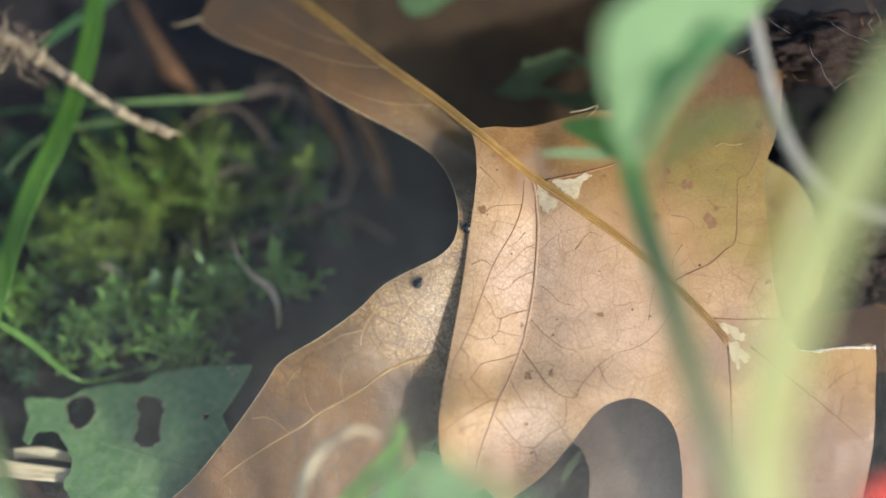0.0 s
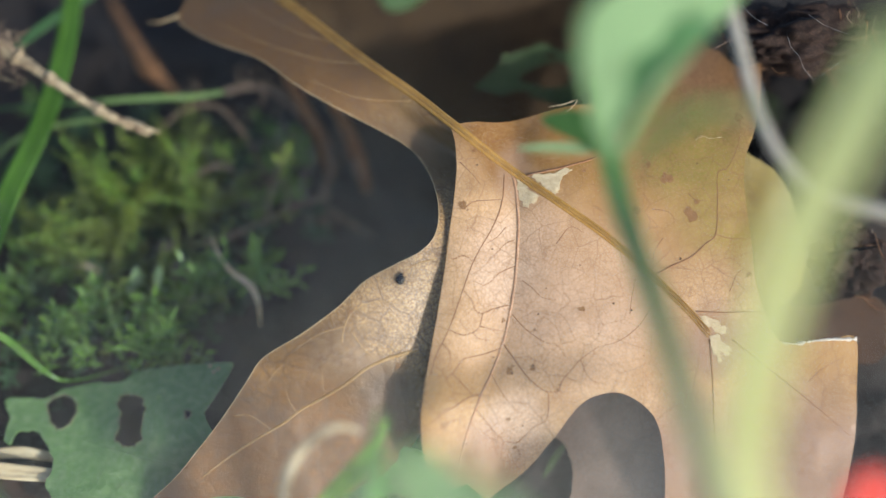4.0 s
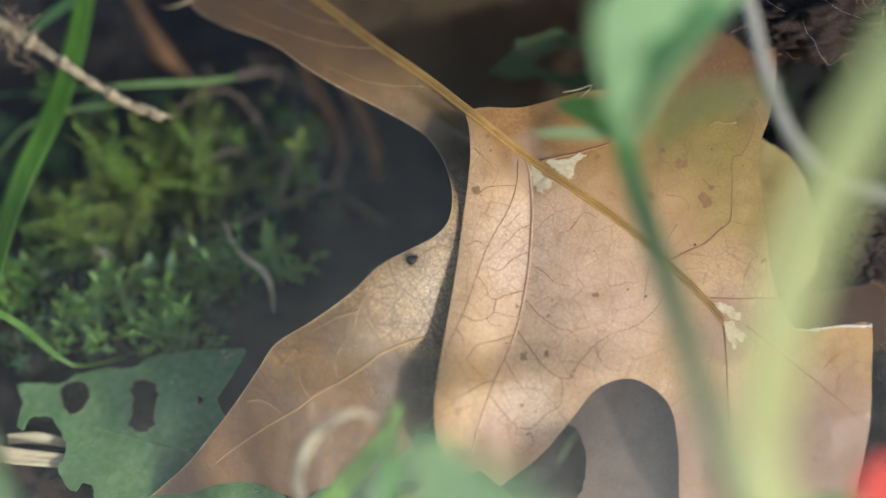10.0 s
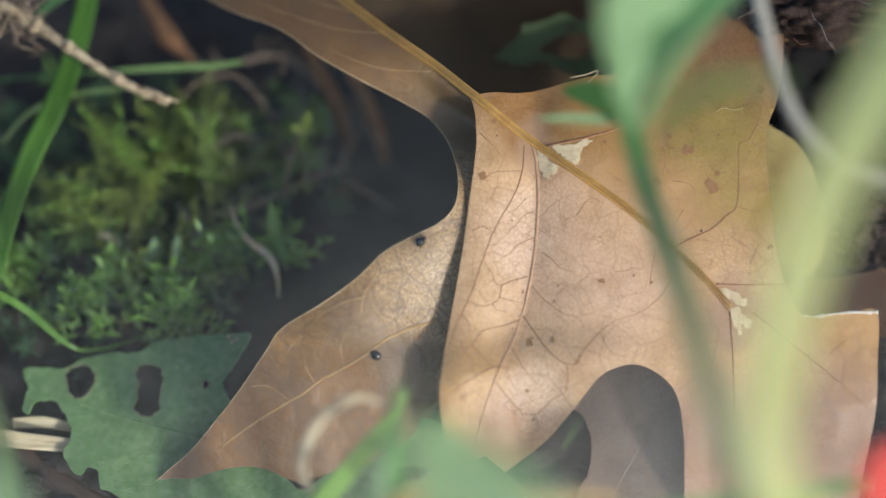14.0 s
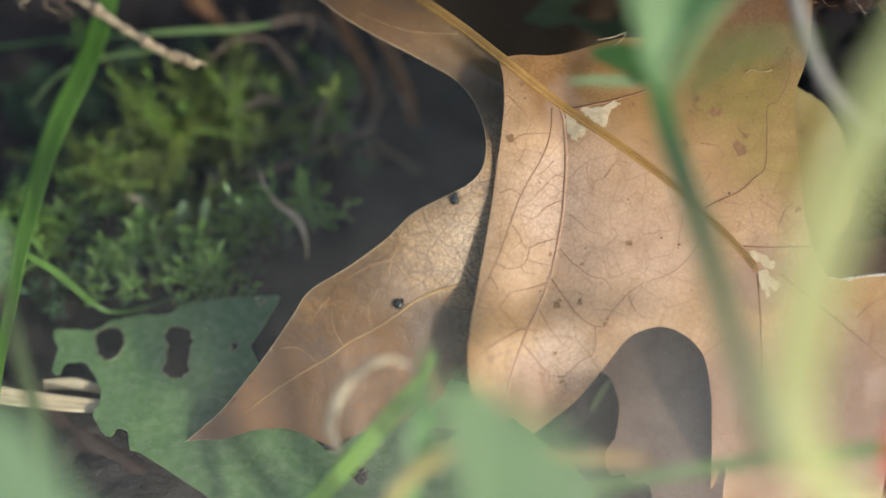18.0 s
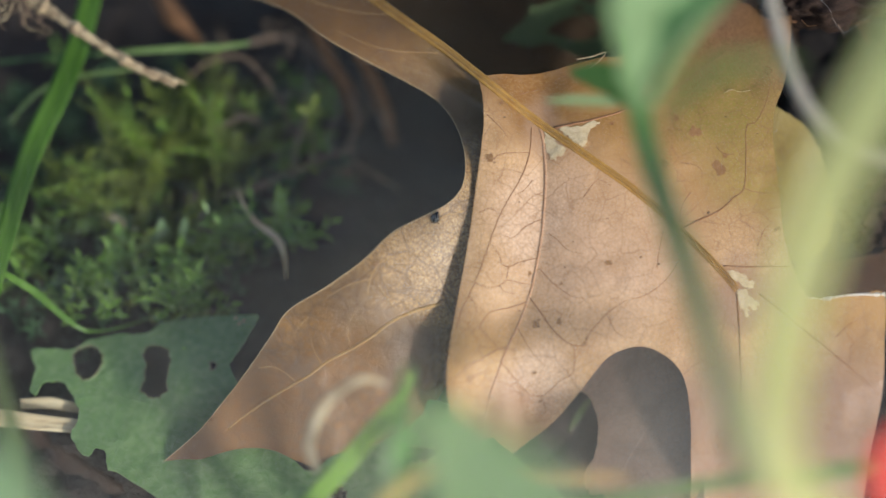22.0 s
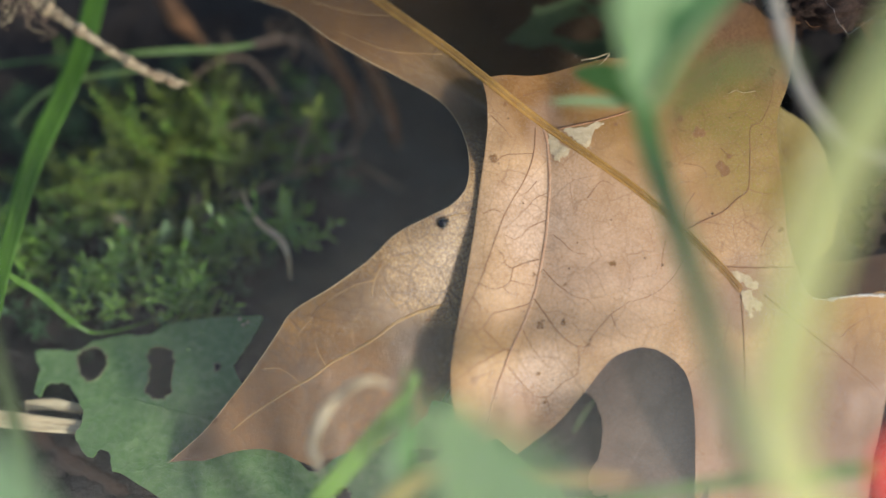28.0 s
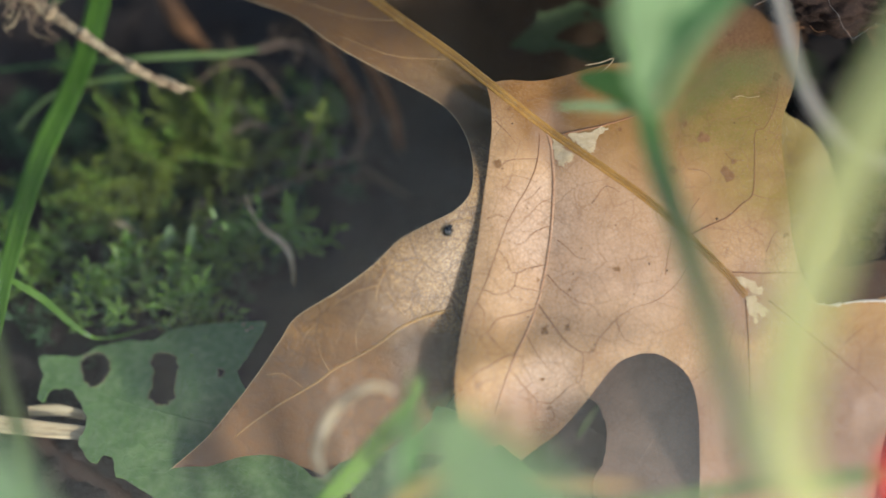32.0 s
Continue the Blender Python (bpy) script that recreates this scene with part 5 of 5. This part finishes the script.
# ---- broad green leaves out of focus ----
# added blade, blurred so that it lays a green haze over the leaf
grass("grass_shoot", ((28.78, 11.87, 80), (33.81, 15.97, 84), (39.73, 18.17, 86), (47.43, 17.4, 86)), (1.0, 1.8, 1.8, 0.6), GRASS_PALE, "short blurred blade added for a green haze", 0.2)
leaf_thing("green_leaf", [(28.1, 12.4, 62), (24.9, 16.3, 74), (23.3, 21.1, 80), (22, 25.4, 84), (21.8, 29.3, 84), (23.5, 32.8, 84), (28.5, 36.3, 80), (36.6, 41, 72), (53.5, 43.7, 58), (47.1, 35.5, 56), (42.7, 31.1, 56), (39.5, 28.4, 56), (34.4, 28.2, 62), (30.5, 26.7, 68), (29.5, 22, 68), (29.3, 17.3, 64)],
           FRESH_LEAF, "soft light green leaf hanging in front", (0, 6), seed=31, step=2, cup=3)
# right half of the light leaf, its shade put into a darker green
leaf_thing("green_leaf", [(28.2, 13.9, 67), (28.6, 19.6, 67), (29.1, 26.3, 67), (31.4, 30.2, 67), (38.8, 32.7, 67), (42.9, 31.8, 67), (38.3, 27.1, 67), (34.8, 24.3, 67), (32.2, 21.1, 67), (29.9, 17.6, 67)], SHADED_HALF, "shaded half of the light leaf, painted mid-green", (0, 4), seed=41, step=2)
# the leaf's lit edge, painted as a pale tube
stem("leaf_lit_rim", ((38.6, 27.3, 67.8), (35, 24.1, 67.8), (32.3, 20.8, 67.8), (30, 17.4, 67.8), (28.4, 14, 67.8)), (0.5, 0.7, 0.6, 0.5), FRESH_LEAF, "thin pale green leaf stalk along the mid-green leaf", "stem")
# pale blade added along the same edge to paint its light
grass("grass_shoot", ((29.84, 12.23, 50), (33.71, 19.48, 52), (39.07, 27.07, 54), (46.48, 35.84, 56), (52.11, 42.38, 58)), (0.6, 0.9, 1.0, 1.0, 0.8), GRASS_PALE, "pale strip added for the lit edge of the green leaf", 0.2)
leaf_thing("green_leaf", [(19.68, 20.05, 26), (22.81, 21.79, 28), (26.82, 21.11, 30), (30.33, 18.42, 32), (31.16, 13, 30), (26.52, 16.04, 28)], POINTED, "small dark green pointed leaf", (3, 0), 2, seed=32)
leaf_thing("green_leaf", [(15.3, 15.76, 26), (20.15, 16.6, 26), (26.67, 16.32, 26), (28.07, 15.02, 26), (21.08, 15.2, 26)], MOSS_PALE, "thin light green leaf tip", (3, 0), 1, seed=33)
tuft = thing("grass_tuft", (6, -100, ground_z(-100)), "soft light green tuft of grass rising from below", "grass")
for k, points in enumerate((((-9.1, -56.4, 40), (-8.1, -40.5, 52), (-6.4, -25, 60)), ((-11.7, -56.4, 40), (-10.1, -43.1, 52), (-8.7, -31, 60)), ((6.2, -56.5, 40), (2.6, -43.2, 52), (-1.4, -31.5, 60)), ((2.6, -56.5, 40), (0.2, -43.1, 52), (-2.5, -34, 60)), ((12.5, -56.5, 40), (6.9, -45.8, 52), (1.3, -37, 60)))):
    root = (6 + 2 * math.sin(k * 2.4), -100 + 2 * math.cos(k * 2.4), ground_z(-100))
    part("blade", blade((root, *points), (1.5, 2.4, 2.2 if k else 4.4, 0.6), 0.2, 7, 20), FRESH_LEAF if k else TUFT_GREEN, tuft)
leaf_thing("green_leaf", [(-3.9, -34.2, 84), (-4, -29.7, 84), (-1.5, -27.8, 84), (2, -29.2, 84), (6.2, -32.7, 84), (10, -36.1, 84), (14.3, -39.6, 84), (17.4, -44.5, 84), (13.8, -51.5, 84), (2.2, -51.4, 84), (-1.6, -42, 84)], GREEN_LEAF, "dull green leaf out of focus over the lobe", (7, 2), seed=44, step=2)
leaf_thing("green_leaf", [(2.5, -37.2, 122), (-0.4, -29.3, 126), (1.6, -25.4, 128), (5.5, -27.1, 128), (10.5, -31.7, 126), (15.3, -38.6, 122), (11.5, -53, 100), (3.4, -53, 100)], FRESH_LEAF, "soft light green leaf close up below the oak leaf", (5, 2), seed=34, step=2)
leaf_thing("green_leaf", [(-63.05, -28.14, 115), (-56.12, -29.2, 115), (-53, -33.03, 115), (-50, -37.91, 115), (-46, -44.17, 115), (-63.25, -45.53, 115)], FRESH_LEAF, "soft light green leaf close up", (5, 2), seed=35, step=2)
leaf_thing("green_leaf", [(-76.24, -3.84, 60), (-72.03, -4.53, 60), (-69.38, -8.06, 60), (-69.17, -12.27, 60), (-70.89, -15.62, 60), (-76.38, -16.45, 60)], FRESH_LEAF, "soft green leaf at the edge", (5, 2), seed=36, step=2)
leaf_thing("lacy_leaf", [(10.36, 30.32, -28), (14.14, 33.56, -28), (15.21, 35.93, -28), (18.99, 36.8, -28), (23.31, 38.31, -28), (27.62, 36.8, -28), (33.02, 37.87, -28), (33.56, 31.4, -28), (28.7, 26.54, -28), (23.31, 27.3, -28), (18.99, 29.03, -28), (15.21, 28.81, -28)],
           DARK_GREEN, "dark green leaf with eaten holes in the shade", (7, 0), 2, holes=[[(18.45, 31.4, -28), (21.69, 33.77, -28), (26.54, 34.64, -28), (29.24, 31.4, -28), (25.47, 29.46, -28), (21.69, 30.32, -28)], [(23.31, 35.93, -28), (25.47, 36.36, -28), (24.93, 35.28, -28)]], seed=37, ragged=0.25)
leaf_thing("green_leaf", [(-7.1, 41.1, 32), (-5.8, 38.3, 32), (-3, 37.9, 32), (0.3, 39.8, 32), (3.1, 43, 32), (-6, 45.8, 32)], GREEN_LEAF, "light green leaf tip above the rib", (3, 0), 2, seed=38)
leaf_thing("red_petal", [(57.58, -37.78, 80), (59.44, -33.7, 80), (63.34, -31.91, 80), (68.81, -37.81, 80), (63.38, -45.65, 80), (58.53, -42.89, 80)], RED, "bright red petal out of focus", (3, 0), 2, "petal", seed=39, step=2)
leaf_thing("fallen_leaf", [(41.88, -50.06, 34), (50.03, -47.8, 34), (60.91, -50.1, 34), (68.16, -52.85, 34), (64.56, -61.06, 34), (43.69, -60.12, 34)], LEAF_TAN, "pale tan leaf edge close up", (4, 1), 2, seed=40, step=2)

# ---- thin blades added close to the eye as haze, far out of focus ----
for x, lean, top, wide in ((-26, 4, 2, 0.9), (-14, 8, -3, 1.1), (-2, -5, 3, 1.6), (8, 6, -1, 1.5), (19, -6, 4, 1.6), (30, -8, 1, 1.4)):
    points = ((x - lean, -165, ground_z(-165)), (x - lean * 0.5, -118, 115), (x, -62, 165), (x + lean, -26 + top, 192), (x + lean * 1.5, -9 + top, 200))
    grass("haze_blade", points, (wide * 1.5, wide * 1.4, wide * 1.0, wide * 0.5, 0.1), ROOT_PALE, "thin pale blade added close up to haze the lower view", 0.2)

# taller ones nearer still: unseen single wisps, added only to veil the view with haze
wisp = random.Random(8)
for k in range(11):
    x, lean, wide = -28 + 5.6 * k + wisp.uniform(-0.6, 0.6), wisp.uniform(-3, 3), wisp.uniform(0.24, 0.36)
    # two wisps are wider and reach higher, to haze the dark gap more
    wide *= 1.4 if k in (4, 5) else 1.0
    points = ((x * 1.5 - lean, -190, ground_z(-190)), (x * 1.3, -130, 150), (x, -60, 212), (x, -18, 238), (x + lean, wisp.uniform(-1, 4) + (7 if k in (4, 5) else 0), wisp.uniform(244, 250)))
    grass("haze_blade", points, (wide * 1.9, wide * 1.8, wide * 1.5, wide * 1.1, wide * 0.5), HAZE_GREY, "tall hair-thin pale blade, unseen itself, added to haze the view", 0.2)


# ---- soil clods and a filler for the dark gap's shade ----
def build_clod(center, size, count, seed, material=CLOD):
    rng = random.Random(seed)
    clod = thing("clod_or_filler", (center[0], center[1], ground_z(center[1])), "dark crumbly soil clod or gap-shade filler with fine roots", "soil")
    bm = bmesh.new()
    bmesh.ops.create_icosphere(bm, subdivisions=5, radius=1)
    for v in bm.verts:
        p = v.co.copy()
        k = 1 + 0.35 * noise.noise(p * 1.7 + Vector((seed, 0, 0))) + 0.22 * noise.noise(p * 5) + 0.12 * noise.noise(p * 13)
        v.co = Vector((p.x * size[0] * k, p.y * size[1] * k, p.z * size[2] * k)) + Vector(center)
    shape = ([v.co.copy() for v in bm.verts], [tuple(v.index for v in f.verts) for f in bm.faces])
    bm.free()
    part("clod", shape, material, clod)
    for k in range(count):
        a, b = rng.uniform(0, 6.3), rng.uniform(-0.3, 1)
        p = Vector(center) + Vector((size[0] * math.cos(a), size[1] * math.sin(a), size[2] * b))
        q = p + Vector((rng.gauss(0, 3), rng.gauss(0, 3), rng.uniform(-1, 2)))
        part("rootlet", tube([p, (p + q) / 2 + Vector((rng.gauss(0, 0.6), rng.gauss(0, 0.6), 0)), q], (0.1, 0.04), 5, 3, 0.1, k), STEM_RUST if k % 4 else ROOT_BROWN, clod)


build_clod((69, 37, -14), (13, 6, 9), 40, 1)
# added near-black filler, not a seen clod: it paints the gap's shade
build_clod((74, 17, -36), (17, 17, 8), 30, 4, GAP_SHADE)
silk = thing("spider_silk", (66.16, 35.4, -2), "fine white spider threads on the soil clod", "silk")
for a, b in (((65.35, 36.61, -2), (67.19, 33.09, -1)), ((67.19, 33.09, -1), (69.99, 28.74, -2)), ((57.24, 42.57, -3), (62.13, 38.43, -2)), ((69.37, 40.55, -3), (76.66, 37.11, -4)), ((69.99, 28.74, -2), (75.64, 32.55, -4))):
    part("thread", tube([a, tuple((p + q) / 2 - 0.3 for p, q in zip(a, b)), b], (0.018, 0.016), 5, 3), SILK, silk)
build_clod((79, -4, -14), (7, 6, 7), 24, 2)


# ---- beetles ----
def pebble(center, radii, seed, label):
    rng = random.Random(seed)
    shape = ball((0, 0, 0), (1, 1, 1), 3)
    verts = [Vector((v.x * radii[0], v.y * radii[1], v.z * radii[2])) * (1 + 0.3 * noise.noise(v * 1.6 + Vector((seed, 0, 0)))) + Vector(center) for v in shape[0]]
    tagged(place("pebble", (verts, shape[1]), PEBBLE, center), label, "stone")


def build_beetle():
    def mini(shape):
        return [Vector(v) * 0.85 for v in shape[0]], shape[1]

    bug = thing("beetle", (0, 0, 0), "tiny round glossy black beetle on the oak leaf", "beetle")
    part("shell", mini(ball((0, -0.1, 0.75), (1.0, 1.05, 0.8), 4)), BLACK, bug)
    part("head", mini(ball((0, 1.05, 0.5), (0.5, 0.36, 0.4))), BLACK, bug)
    for s in (-1, 1):
        for k in range(3):
            y = 0.6 - 0.6 * k
            part("leg", mini(tube([(s * 0.5, y, 0.4), (s * 1.0, y + 0.12 - 0.12 * k, 0.4), (s * 1.15, y + 0.2 - 0.22 * k, 0.0)], (0.09, 0.05), 5, 3)), BLACK, bug)
        part("antenna", mini(tube([(s * 0.2, 1.25, 0.55), (s * 0.35, 1.5, 0.6), (s * 0.42, 1.65, 0.55)], (0.05, 0.03), 5, 3)), BLACK, bug)
    return bug


pebble((-46.97, -5.11, -31), (1.9, 2.5, 2.0), 3, "small purplish brown pebble in the moss")
pebble((-49.73, 0.11, -34), (1.4, 1.4, 1.5), 5, "small purplish brown pebble in the moss")
BEETLE = build_beetle()
WALKER = copy_thing(BEETLE, Matrix())


def motions():
    """The beetles creep over the folded half of the leaf."""
    still = [(0, -4.38, -6.01), (4, -4.09, -6.02), (9, -4.41, -5.34), (13, -4.37, -4.67), (14.5, -3.56, -4.43), (17.5, -2.81, -3.7), (19, -2.89, -3.68), (23, -2.44, -3.61), (28, -1.92, -4.4), (32, -1.72, -4.76)]
    rows = [(t, BED @ pose(x * MM, y * MM, z_back(x, y) * MM, 6, -8, -35 + 25 * math.sin(t * 0.4))) for t, x, y in still]
    walk(BEETLE, rows)
    way = [(0, 4.28, 3.67), (1.5, 8.13, -0.44), (8, 6.83, -19.56), (11.5, 2.5, -31.44), (12.5, -3.92, -29.5), (13, -7.69, -27.18), (13.3, -10.11, -26.91), (13.8, -11.34, -24.79), (14.2, -12.89, -24.22), (14.6, -14.83, -21.38),
           (15, -16.45, -19.42), (15.5, -20.22, -19.82), (16.3, -23.26, -23.5), (17.5, -23.8, -32.23), (17.8, -17.18, -27.09), (18, -12.86, -22.15), (18.2, -9.87, -19.67), (18.5, -4.26, -17.29), (18.7, -0.31, -16.21), (19, 3.94, -15.14), (20, 7.53, -12.71),
           (32, 9, -7.04)]
    rows = []
    for i, (t, x, y) in enumerate(way):
        a, b = way[max(i - 1, 0)], way[min(i + 1, len(way) - 1)]
        turn = math.degrees(math.atan2(b[2] - a[2], b[1] - a[1])) - 90
        if rows:
            while turn - last > 180:
                turn -= 360
            while turn - last < -180:
                turn += 360
            turn = max(last - 80, min(last + 80, turn))
        last = turn
        rows.append((t, BED @ pose(x * MM, y * MM, z_back(x, y) * MM, 0, 0, turn)))
    walk(WALKER, rows)


motions()
